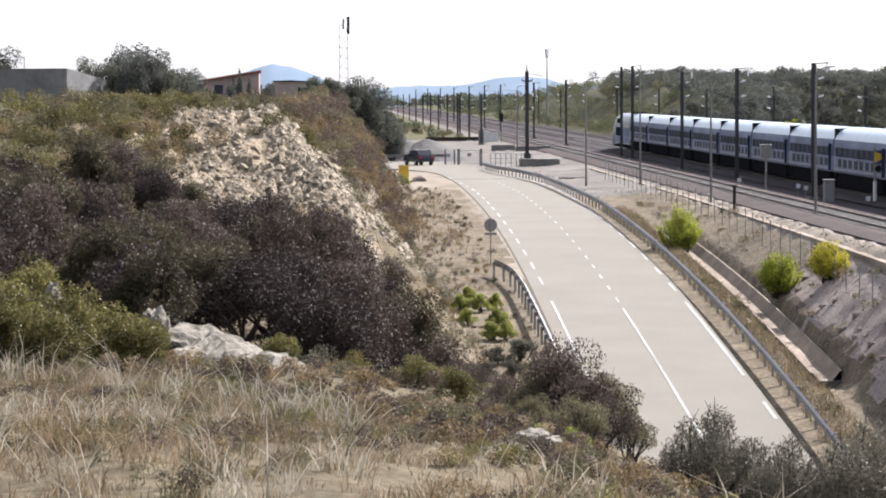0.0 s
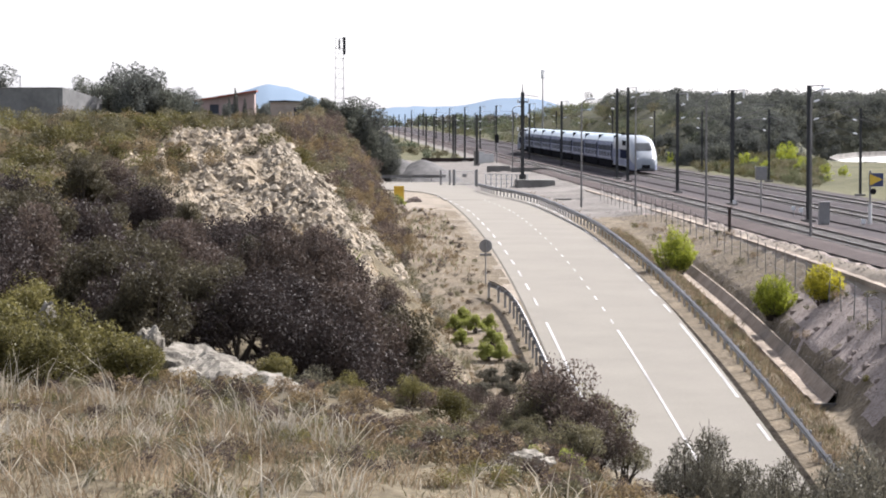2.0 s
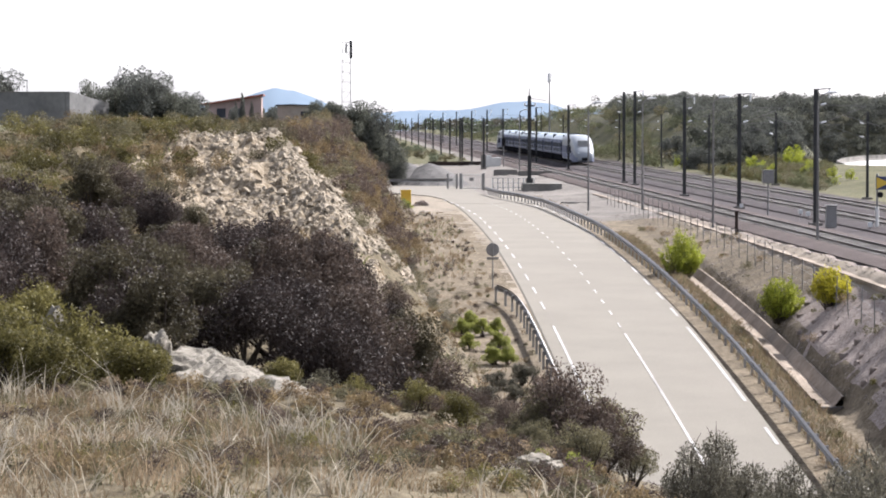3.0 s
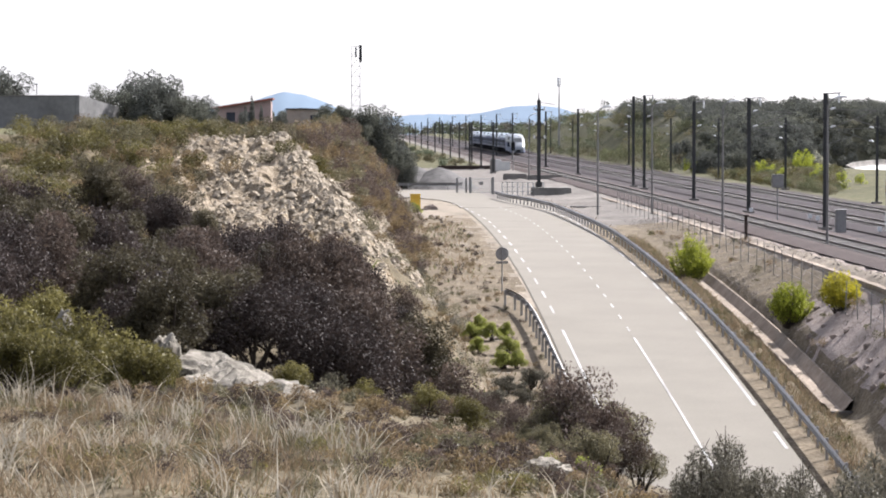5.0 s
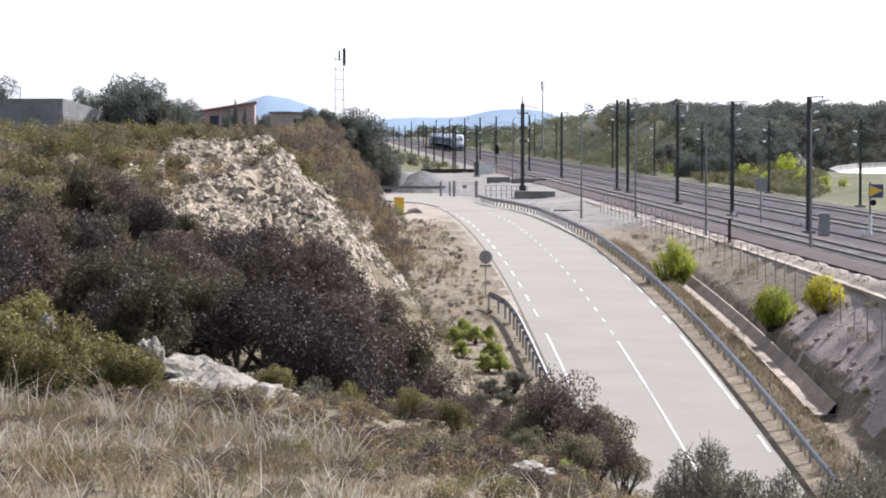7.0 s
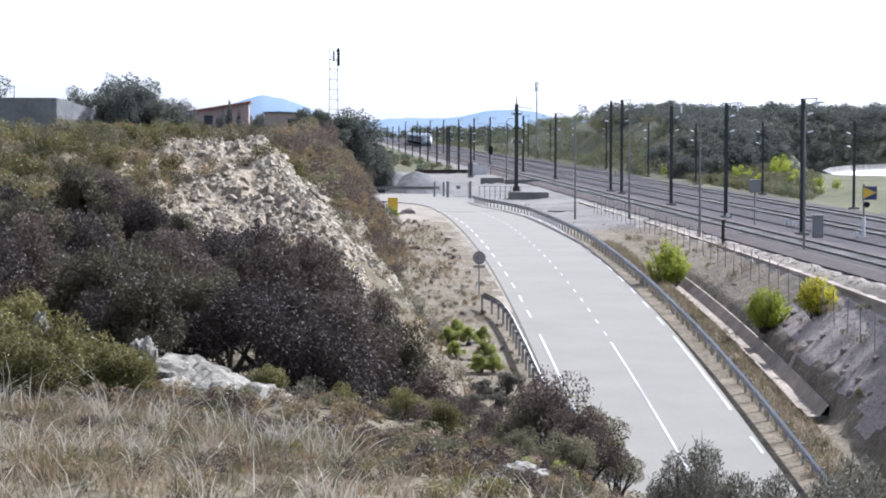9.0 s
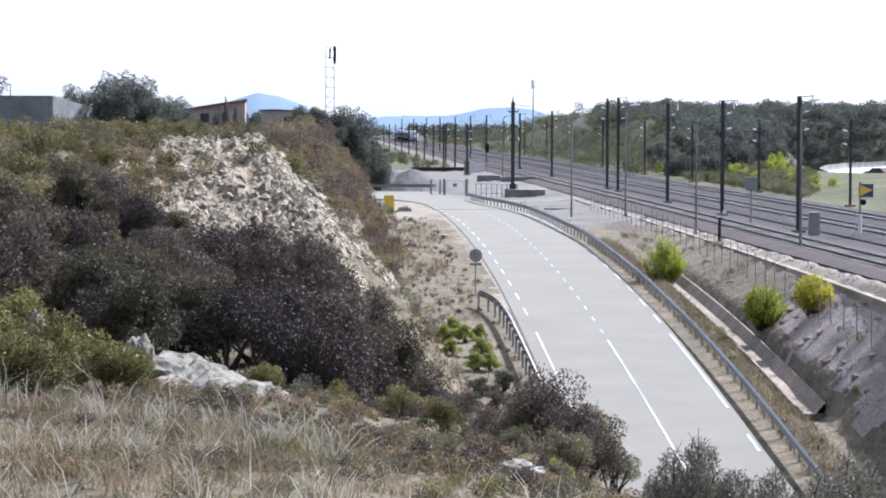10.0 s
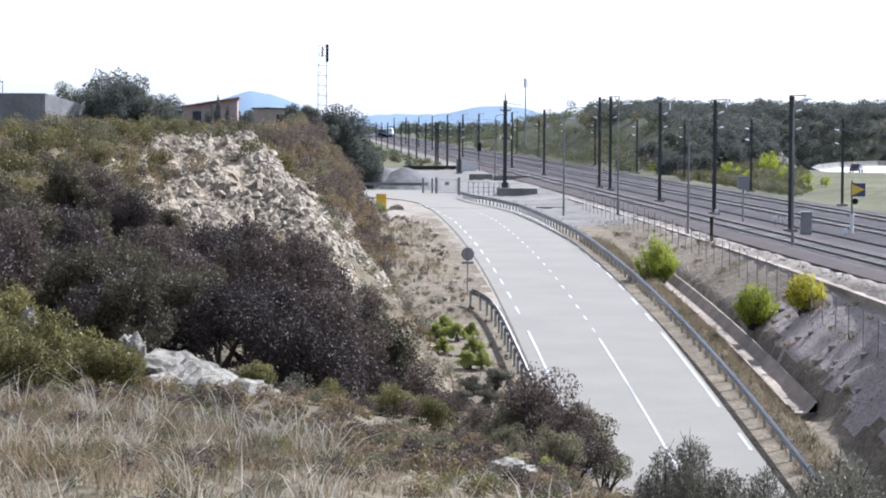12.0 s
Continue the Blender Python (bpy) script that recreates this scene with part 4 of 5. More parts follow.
def cypress(m):
    rng = np.random.RandomState(31)
    root = empty("cypress_tree", m, "slender dark cypress beside the red-roofed house", "tree", "cypresses")
    C = [(0.05 * math.sin(i), 0.05 * math.cos(i), 0.3 + i * 0.26) for i in range(12)]
    R = [0.34 - 0.3 * (i / 12) ** 2 for i in range(12)]
    part("trunk", tubed([(0, 0, -0.2), (0, 0, 2.6)], [0.07, 0.02], 6), BARK, root)
    part("crown", leaf_cloud("crown", rng, C, R, 2200, 0.12, FOREST_LEAF, 0.4, 1.5), None, root)
    return root


cy = cypress(pose(-9.3, 292, z_at(-9.3, 292)))
copy_thing(cy, pose(-10.0, 293, z_at(-10, 293)) @ Matrix.Diagonal((0.8, 0.8, 0.68, 1)))
copy_thing(cy, pose(-8.4, 293, z_at(-8.4, 293)) @ Matrix.Diagonal((0.8, 0.8, 0.72, 1)))


def in_forest(r):
    if r.rand() < 0.35:                       # front edge by the tracks
        x, y = 47 + 16 * r.rand(), 345 + 75 * r.rand()
        return (x, y) if 47.5 + max(0, (375 - y)) * 0.35 < x < 0.16 * y else None
    y = 430 + 380 * r.rand()
    x = 54 + 110 * r.rand()
    if (x > 68 and y < 556) or x < 0.085 * y + 6:
        return None
    return (x, y)


forest_kinds = [tree_kind(220 + k, 5.2, 4.4, 2600, 0.3, FOREST_LEAF if k != 2 else PINE_LEAF, "dark green bushy pine of the wood beyond the tracks", "wood trees", 0.1) for k in range(4)]
rng = np.random.RandomState(33)
plant(scatter(rng, 190, in_forest, 2.8, 9000), forest_kinds, 34, 0.6, 0.95, 0.3)
# Pale grey-green: the aerial haze of distance is put into the leaf colour.
HAZY_LEAF = leaves("haze_tinted_foliage", (0.12, 0.14, 0.09), (0.2, 0.23, 0.14), 0.7, 0.2)
scrub("cutting_scrub", scatter(rng, 300, lambda r: (43.5 + 14 * r.rand(), 395 + 800 * r.rand() ** 1.3), 1.8), [HAZY_LEAF, SLOPE_LEAF, SLOPE_LEAF, SCRUB_LEAF], 35, 2.0, 500, 0.22, "grey-green scrub on the cutting slope")
plant([(53, 322, 0.7), (54, 340, 0.9), (55.3, 346, 1.1), (50, 330, 0.7), (51, 312, 0.6), (46.5, 388, 0.8), (47, 384, 0.7), (51.9, 300, 0.6), (50.2, 345, 1.0), (48.5, 300, 0.4), (49.5, 285, 0.4), (52, 290, 0.5)],
      [tree_kind(245, 2.6, 2.3, 1600, 0.16, LIME_LEAF, "yellow-green broom bush beyond the tracks", "far broom bushes", 0.1)], 36)
scrub("far_scrub", scatter(rng, 300, lambda r: (lambda x, y: (x, y) if x < 0.17 * y else None)(45.5 + 20 * r.rand(), 235 + 125 * r.rand()), 1.2), [OAK_LEAF, SCRUB_LEAF, SLOPE_LEAF], 37, 0.9, 450, 0.13, "low green and dull scrub beyond the tracks")


def far_wood(r):
    x, y = -80 + 330 * r.rand(), 1000 + 750 * r.rand()
    return (x, y) if y > 1520 or not (14 < x < 46) else None


def wood_edge(r):
    x, y = 54 + 80 * r.rand(), 395 + 210 * r.rand()
    if (x > 64 and y < 550) or (x > 0.158 * y and y < 545) or x < 0.085 * y + 8:
        return None
    return (x, y)


scrub("wood_edge", scatter(rng, 260, wood_edge, 2.0), [FOREST_LEAF, PINE_LEAF, FOREST_LEAF], 42, 2.6, 450, 0.3, "dense dark undergrowth at the edge of the wood")
scrub("hillside_wood", scatter(rng, 620, lambda r: (64 + 66 * r.rand(), 534 + 66 * r.rand()), 1.3), [FOREST_LEAF, PINE_LEAF, FOREST_LEAF], 44, 2.3, 420, 0.3, "dense dark wood on the slope above the far road")
scrub("field_scrub", scatter(rng, 90, lambda r: (4 + 14 * r.rand(), 445 + 500 * r.rand()), 2.5), [HAZY_LEAF, SCRUB_LEAF], 43, 1.3, 350, 0.25, "low scrub on the field beside the line, partly haze-coloured")
scrub("forest_canopy", scatter(rng, 330, lambda r: (lambda x, y: (x, y) if x > 0.088 * y + 6 else None)(58 + 130 * r.rand(), 560 + 260 * r.rand()), 3.2), [FOREST_LEAF, PINE_LEAF, FOREST_LEAF], 39, 3.3, 480, 0.45, "dense dark canopy of the far wood")
scrub("valley_woods", scatter(rng, 520, far_wood, 5), [HAZY_LEAF, OLIVE_LEAF, HAZY_LEAF], 38, 4.8, 380, 0.9, "distant green woods of the valley, mostly haze-coloured")


# ---- dry grass in front ----
def grass(name, n, seed, tall, width, mat, place, label):
    rng = np.random.RandomState(seed)
    x, y, k = place(rng, n)
    n = len(x)
    z = ground_z(x, y)
    h = tall * (0.45 + 0.8 * rng.rand(n)) * k
    a, lean = rng.rand(n) * 6.283, (0.25 + 1.5 * rng.rand(n) ** 1.3) * h
    dx, dy = np.cos(a) * lean, np.sin(a) * lean
    b = rng.rand(n) * 3.14
    wx, wy = np.cos(b) * width, np.sin(b) * width * 0.3
    V = np.stack([np.stack([x - wx, y - wy, z - 0.03], 1), np.stack([x + wx, y + wy, z - 0.03], 1),
                  np.stack([x + dx * 0.35 - wx * 0.8, y + dy * 0.35 - wy, z + h * 0.6], 1), np.stack([x + dx * 0.35 + wx * 0.8, y + dy * 0.35 + wy, z + h * 0.6], 1),
                  np.stack([x + dx, y + dy, z + h], 1)], 1).reshape(-1, 3)
    i = 5 * np.arange(n)[:, None]
    me = mesh_of(name, V, [i + np.array([[0, 1, 3, 2]]), i + np.array([[2, 3, 4]])], mat)
    return tagged(new(name, me), label, "grass", kind="stuff")


def meadow(rng, n):
    k = n // 16
    tx, ty = -6.5 + 10.5 * rng.rand(k), 17 + 27 * rng.rand(k) ** 0.8
    i = rng.randint(k, size=n)
    x, y = tx[i] + 0.09 * rng.normal(size=n), ty[i] + 0.09 * rng.normal(size=n)
    lim = np.interp(x, [-6, -4.6, -3, -1.5, 0, 1.2, 2, 4], [46, 44.5, 41, 37.5, 33, 30, 25, 20]) + 2.0 * grain(x * 0.9, y * 0.2)
    keep = (y < lim) & (grain(x * 2.0 + 40, y * 0.8) > -0.5) & (abs(x) < 0.16 * y + 1) & (rng.rand(n) < 1 - 0.55 * smooth(0, 1.6, x))
    x, y, i = x[keep], y[keep], i[keep]
    return x, y, (0.45 + 0.9 * rng.rand(k)[i]) * (0.6 + 0.6 * smooth(-0.4, 0.6, grain(x * 1.3, y * 0.6)))


grass("dry_grass", 36000, 301, 0.21, 0.005, STRAW, meadow, "dry straw-coloured tufted grass on the near slope")
grass("pale_grass_stalks", 4200, 302, 0.5, 0.007, PALE_STRAW, meadow, "long bleached grass stalks among the dry grass")

grass("green_grass", 7000, 305, 0.2, 0.007, SCRUB_LEAF, meadow, "dull green blades among the dry grass")



def under_grass(r):
    x, y = -5 + 8.5 * r.rand(), 20 + 19 * r.rand()
    return (x, y) if grain(np.array(x * 0.8), np.array(y * 0.35)) > -0.1 else None


scrub("ground_herbs", scatter(rng, 420, under_grass, 0.2), [SCRUB_LEAF, DUSKY_LEAF, OAK_LEAF, BROWN_LEAF], 18, 0.18, 260, 0.025, "low dull herbs between the grass tufts")


def rail_strip(rng, n):
    return 16.9 + 1.6 * rng.rand(n), 92 + 90 * rng.rand(n), 0.6 + 0.8 * rng.rand(n)


grass("verge_grass", 9000, 306, 0.32, 0.012, STRAW, rail_strip, "dry grass strip behind the guardrail")
grass("verge_weeds", 5000, 307, 0.3, 0.014, SCRUB_LEAF, rail_strip, "dull green weeds behind the guardrail")


def thin_cover(rng, n):
    x, y = -14 + 32 * rng.rand(n), 90 + 165 * rng.rand(n)
    keep = ((x < np.minimum(toe_x(y) + np.where(y < 200, 3.6, 0.8), 8.4) + 0.6 * grain(x, y * 0.3)) & ((x < -6.5) | (y > 150) | (y < 118)) | ((x > 17.3) & (x < 20.3))) & (grain(x * 1.5, y * 0.5) > -0.2)
    return x[keep], y[keep], np.ones(keep.sum())


grass("sparse_grass", 26000, 303, 0.35, 0.018, STRAW, thin_cover, "sparse dry grass on banks and verges")
grass("green_weeds", 6000, 304, 0.3, 0.02, FRESH_LEAF, thin_cover, "sparse green weeds on banks and verges")


# ---- rocks ----
def rock(x, y, w, d, h, seed, label="pale weathered limestone outcrop in the slope", group="outcrop rocks", mat=LIMESTONE, sink=0.35, turn=0):
    bm = bmesh.new()
    bmesh.ops.create_icosphere(bm, subdivisions=4, radius=1)
    o = Vector((seed * 3.7, seed * 1.3, 0))
    for v in bm.verts:
        p = v.co.copy()
        c = Vector([math.copysign(abs(t) ** 0.7, t) for t in p])
        f = 1 + 0.28 * noise.noise(p * 1.3 + o) + 0.24 * abs(noise.noise(p * 3.5 + o)) + 0.13 * noise.noise(p * 7 + o) + 0.07 * noise.noise(p * 15 + o)
        c.z = c.z + 0.3 * math.floor(c.z * 5 + 1.5 * noise.noise(p * 1.5 + o)) / 5
        v.co = Vector((c.x * f * w / 2, c.y * f * d / 2, c.z * f * h / 2))
    ob = new("rock", bm_mesh("rock", bm, mat))
    ob.matrix_basis = pose(x, y, z_at(x, y) + h * (0.5 - sink), 0, 0, turn)
    return tagged(ob, label, "rock", group)


# the outcrop: a line of slabs dipping towards the road, as x, y, length, depth, height, top
for i, (x, y, w, d, h, top) in enumerate(((-2.6, 51.0, 0.9, 1.6, 0.7, 2.42), (-2.15, 49.6, 1.0, 1.6, 0.65, 2.37), (-1.65, 48.0, 1.0, 1.6, 0.6, 2.33), (-1.2, 46.4, 0.95, 1.5, 0.55, 2.33),
                                          (-0.85, 44.8, 0.8, 1.3, 0.5, 2.36), (-0.55, 43.2, 0.6, 1.0, 0.45, 2.42), (-0.35, 42.0, 0.35, 0.6, 0.4, 2.5), (-3.35, 54.0, 0.4, 0.6, 0.8, 2.6), (-5.6, 57, 0.45, 0.6, 0.9, 2.75), (-6.5, 57, 0.3, 0.5, 0.8, 2.8))):
    ob = rock(x, y, w, d, h, i + 1, turn=-25)
    ob.location.z = top - h / 2
    ob.rotation_euler.x, ob.rotation_euler.y = radians(12), radians(9)
for i, (x, y, w, d, h) in enumerate(((2.05, 31.5, 0.5, 0.8, 0.22), (1.75, 30.5, 0.4, 0.6, 0.2), (2.3, 33, 0.5, 0.5, 0.25), (2.6, 30, 0.3, 0.4, 0.2), (-0.5, 33, 0.35, 0.4, 0.16), (-3.3, 29, 0.25, 0.3, 0.12), (-2.0, 36, 0.25, 0.3, 0.12), (0.4, 37, 0.3, 0.3, 0.15), (1.6, 41, 0.3, 0.3, 0.2))):
    rock(x, y, w, d, h, i + 12, turn=-20)
rng = np.random.RandomState(41)
for i in range(16):
    x, y = 19.9 + 2.6 * rng.rand(), 106 + 26 * rng.rand()
    rock(x, y, 0.16 + 0.2 * rng.rand(), 0.16 + 0.2 * rng.rand(), 0.12 + 0.12 * rng.rand(), 30 + i, "grey broken stone on the railway bank", "bank stones", STONES)


def loose_stones(name, n, seed, place, size, mat, label):
    """Many small angular stones in one mesh."""
    rng = np.random.RandomState(seed)
    x, y = place(rng, n)
    n = len(x)
    z = ground_z(x, y)
    base = np.array([(1, 0, -0.3), (0.2, 1, -0.3), (-0.9, 0.5, -0.3), (-0.7, -0.8, -0.3), (0.4, -0.9, -0.3), (0.1, 0.05, 0.75), (-0.45, 0.4, 0.6)]) * (1, 1, 0.75)
    tri = np.array([(0, 1, 5), (1, 6, 5), (1, 2, 6), (2, 3, 6), (3, 5, 6), (3, 4, 5), (4, 0, 5)])
    s = size * (0.4 + rng.rand(n) ** 2 * 1.2)
    a = rng.rand(n) * 6.283
    B = base[None] * (s[:, None] * (0.7 + 0.6 * rng.rand(n, 7)))[..., None]
    V = np.stack([B[..., 0] * np.cos(a)[:, None] - B[..., 1] * np.sin(a)[:, None], B[..., 0] * np.sin(a)[:, None] + B[..., 1] * np.cos(a)[:, None], B[..., 2]], -1)
    V = V + np.stack([x, y, z], 1)[:, None]
    F = (tri[None] + 7 * np.arange(n)[:, None, None]).reshape(-1, 3)
    return tagged(new(name, mesh_of(name, V.reshape(-1, 3), F, mat)), label, "stones", kind="stuff")


def on_cliff(rng, n):
    x, y = -9 + 13 * rng.rand(n), 122 + 52 * rng.rand(n)
    e = toe_x(y) - x
    keep = (e > 0.3) & (e < 8) & ((y < 150) | (e < 6))
    return x[keep], y[keep]


CHIPS = material("limestone_chips", [(0.34, 0.28, 0.2), (0.58, 0.505, 0.4)], 4, 0.9, 0.3, island=0.35, tone=0.41)
loose_stones("bank_rubble", 20000, 51, on_cliff, 0.12, CHIPS, "broken limestone rubble on the bare bank")
loose_stones("bank_blocks", 2600, 54, on_cliff, 0.22, CHIPS, "angular limestone blocks breaking from the bare bank")


def on_front_face(rng, n):
    x, y = -8.2 + 10 * rng.rand(n), 106 + 42 * rng.rand(n)
    keep = (toe_x(y) - x > 1.0) & (x > -7.4 + 0.9 * grain(y * 0.4, 0 * y)) & (grain(x * 0.6 + 3, y * 0.25) > -0.6)
    return x[keep], y[keep]


loose_stones("face_rubble", 9000, 55, on_front_face, 0.11, CHIPS, "broken limestone rubble on the bare face")
loose_stones("face_blocks", 900, 56, on_front_face, 0.2, CHIPS, "angular limestone blocks standing from the bare face")
loose_stones("railway_stones", 9000, 52, lambda r, n: (19.8 + 4.5 * r.rand(n), 98 + 110 * r.rand(n)), 0.045, material("grey_stone_chips", [(0.26, 0.22, 0.195), (0.46, 0.405, 0.37)], 4, 0.9, 0.3, island=0.4, tone=0.42), "loose grey stones on the railway bank")
loose_stones("verge_stones", 2500, 53, lambda r, n: (3.5 + 5.5 * r.rand(n), 95 + 110 * r.rand(n)), 0.05, CHIPS, "small pale stones on the verge")


# ---- buildings and far things ----
WALL_GREY = material("grey_rendered_wall", [(0.2, 0.2, 0.2), (0.28, 0.275, 0.27)], 2.5, 0.9, 0.1, big=0.4, tone=0.55)
WALL_PINK = material("pinkish_render", [(0.33, 0.25, 0.235), (0.4, 0.31, 0.29)], 2, 0.9, 0.1, tone=0.65)
WALL_BEIGE = material("beige_render", [(0.36, 0.32, 0.28), (0.44, 0.4, 0.35)], 2, 0.9, 0.1, tone=0.65)
TILE_RED = material("red_clay_tiles", [(0.2, 0.08, 0.06), (0.32, 0.13, 0.1)], 6, 0.85, 0.4, tone=0.65)
ROOF_DARK = material("dark_roofing", [(0.06, 0.06, 0.065), (0.1, 0.1, 0.1)], 4, 0.8, 0.2)


def hangar():
    z = z_at(-24, 236) - 0.2
    h = empty("concrete_shed", pose(-20.9, 226, z), "low grey rendered shed with flat roof on the hilltop", "building")
    part("front_wall", boxed(-9, 0, 0, 0.3, 0, 2.8, bevel=0.03), WALL_GREY, h)
    bm = bmesh.new()
    v = [bm.verts.new(p) for p in ((0.01, 0.0, 0), (0.31, 0, 0), (0.31, 0, 2.87), (0.01, 0, 2.87), (2.65, 5.5, 0), (2.95, 5.5, 0), (2.95, 5.5, 2.0), (2.65, 5.5, 2.0))]
    for f in ((0, 1, 2, 3), (7, 6, 5, 4), (0, 4, 5, 1), (1, 5, 6, 2), (2, 6, 7, 3), (3, 7, 4, 0)):
        bm.faces.new([v[i] for i in f])
    part("side_wall", bm, WALL_GREY, h)
    part("roof", boxed(-9, 0, 0.3, 5.5, 2.3, 2.5), ROOF_DARK, h)
    part("wall_cap", boxed(-9.05, 0.02, -0.04, 0.34, 2.8, 2.87), CONCRETE, h, "concrete coping")


def house():
    z = z_at(-11, 300) - 0.3
    h = empty("house", pose(-13.4, 300, z), "pinkish house with sloping red tile roof among trees", "house")
    part("wall", boxed(0, 5.8, 0, 6, 0, 2.1), WALL_PINK, h)
    bm = bmesh.new()
    v = [bm.verts.new(p) for p in ((-0.4, -0.5, 2.1), (6.0, -0.5, 3.1), (6.0, 6.5, 3.1), (-0.4, 6.5, 2.1), (-0.4, -0.5, 2.28), (6.0, -0.5, 3.3), (6.0, 6.5, 3.3), (-0.4, 6.5, 2.28))]
    for f in ((3, 2, 1, 0), (4, 5, 6, 7), (0, 1, 5, 4), (1, 2, 6, 5), (2, 3, 7, 6), (3, 0, 4, 7)):
        bm.faces.new([v[i] for i in f])
    part("roof", bm, TILE_RED, h, "red clay tile roof")
    bm = bmesh.new()
    v = [bm.verts.new(p) for p in ((0, 0, 2.1), (5.8, 0, 2.1), (5.8, 0, 3.05), (0, 0, 2.14), (0, 6, 2.1), (5.8, 6, 2.1), (5.8, 6, 3.05), (0, 6, 2.14))]
    for f in ((0, 1, 2, 3), (7, 6, 5, 4), (0, 4, 5, 1), (1, 5, 6, 2), (2, 6, 7, 3), (3, 7, 4, 0)):
        bm.faces.new([v[i] for i in f])
    part("gable", bm, WALL_PINK, h)
    for x in (1.2, 3.2):
        w = part("window", boxed(x, x + 0.9, -0.03, 0.02, 0.9, 1.8), GLASS, h, "dark window")
        part("sill", boxed(x - 0.08, x + 0.98, -0.1, 0.0, 0.82, 0.9), CONCRETE, w)


def annex():
    z = z_at(-4, 310) - 0.3
    h = empty("outbuilding", pose(-6.1, 306, z), "beige rendered outbuilding with dark low roof", "building")
    part("wall", boxed(0, 3.7, 0, 6, 0, 2.1), WALL_BEIGE, h)
    bm = loft([[(-0.15, y, 2.1), (-0.15, y, 2.2), (1.6, y, 2.24), (3.85, y, 2.16), (3.85, y, 2.06), (1.6, y, 2.13)] for y in (-0.3, 6.3)])
    part("roof", bm, ROOF_DARK, h, "dark low roof")
    part("door", boxed(2.5, 3.3, -0.03, 0.02, 0, 1.5), DOOR_BLUE, h)


hangar()
house()
annex()


def lattice_tower():
    x, y = 1.2, 305.0
    t = empty("lattice_mast", pose(x, y, z_at(x, y)), "slender galvanised lattice mast with black antenna panel", "mast")
    top = 14.7 - z_at(x, y)
    for s in (-1, 1):
        for q in (-1, 1):
            part("leg", tubed([(s * 0.46, q * 0.46, -0.2), (s * 0.44, q * 0.44, top)], 0.035, 6), GALV, t)
    n = 9
    for i in range(n):
        z0, z1 = top * i / n, top * (i + 1) / n
        for s in (-1, 1):
            part("diagonal_brace", tubed([(-0.45, s * 0.45, z0), (0.45, s * 0.45, z1)], 0.016, 4), GALV, t)
            part("side_brace", tubed([(s * 0.45, -0.45, z1), (s * 0.45, 0.45, z0)], 0.016, 4), GALV, t)
            part("cross_bar", tubed([(-0.45, s * 0.45, z1), (0.45, s * 0.45, z1)], 0.02, 4), GALV, t)
    part("antenna_panel", boxed(0.35, 0.65, -0.55, -0.3, top - 1.7, top + 0.15, bevel=0.04), BLACK_STEEL, t, "black antenna panel")
    part("antenna_panel", boxed(-0.1, 0.1, -0.6, -0.45, top - 1.2, top - 0.1, bevel=0.03), GALV_DULL, t, "grey antenna panel")


lattice_tower()
x, y = 46.0, 620.0
a = empty("antenna_mast", pose(x, y, z_at(x, y)), "thin grey antenna mast with white panels on the hill", "mast")
top = 16.2 - z_at(x, y)
part("pole", tubed([(0, 0, -0.3), (0, 0, top - 1)], [0.22, 0.1], 8), GALV_DULL, a)
for i in range(3):
    part("antenna_panel", boxed(-0.14, 0.14, 0.3, 0.45, -1.0, 1.0, bevel=0.03), PORCELAIN, a, "white antenna panel", at=pose(0, 0, top - 0.9, 0, 0, i * 120))
l = empty("street_lamp", pose(-28, 265, z_at(-28, 265)), "slim pale lamp post on the hilltop", "street lamp", "lamp posts")
part("post", tubed([(0, 0, -0.2), (0, 0, 4.0)], [0.06, 0.04], 6), GALV_DULL, l)
part("lamp_head", boxed(-0.35, 0.1, -0.08, 0.08, 3.98, 4.08, bevel=0.02), PORCELAIN, l)

# hills on the skyline; the blue of aerial haze is in their colour
HILL_BLUE = material("haze_tinted_hills", [(0.22, 0.3, 0.4), (0.26, 0.35, 0.46)], 0.004, 1.0, 0.0, big=0.0015, mottle=0.12, tone=0.36)


def ridge(name, y, x0, x1, tops, label):
    xs = np.linspace(x0, x1, 140)
    zs = np.interp(xs, [p[0] for p in tops], [p[1] for p in tops]) + 2.2 * grain(xs * 0.02, xs * 0) + 1.0 * grain(xs * 0.07, xs * 0 + 3)
    rows = [np.stack([xs, 0 * xs + y - 260 * k, np.where(k, -20, zs)], 1) for k in (0, 1)] + [np.stack([xs, 0 * xs + y + 200, 0 * xs - 20], 1)]
    V = np.concatenate([rows[1], rows[0], rows[2]])
    n = len(xs)
    i = np.arange(n - 1)
    F = np.concatenate([np.stack([i + n * k, i + 1 + n * k, i + 1 + n * (k + 1), i + n * (k + 1)], 1) for k in (0, 1)])
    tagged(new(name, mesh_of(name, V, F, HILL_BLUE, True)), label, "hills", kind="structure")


ridge("backdrop_hills", 4300, -500, 800, [(-500, 0), (-160, 30), (-117, 44), (-88, 51), (-60, 49), (-30, 39), (-4, 27), (22, 14), (48, 13), (105, 19), (181, 21), (257, 30), (286, 32), (320, 28), (350, 20), (600, 12), (800, 5)], "skyline hills with blue aerial haze in their colour")


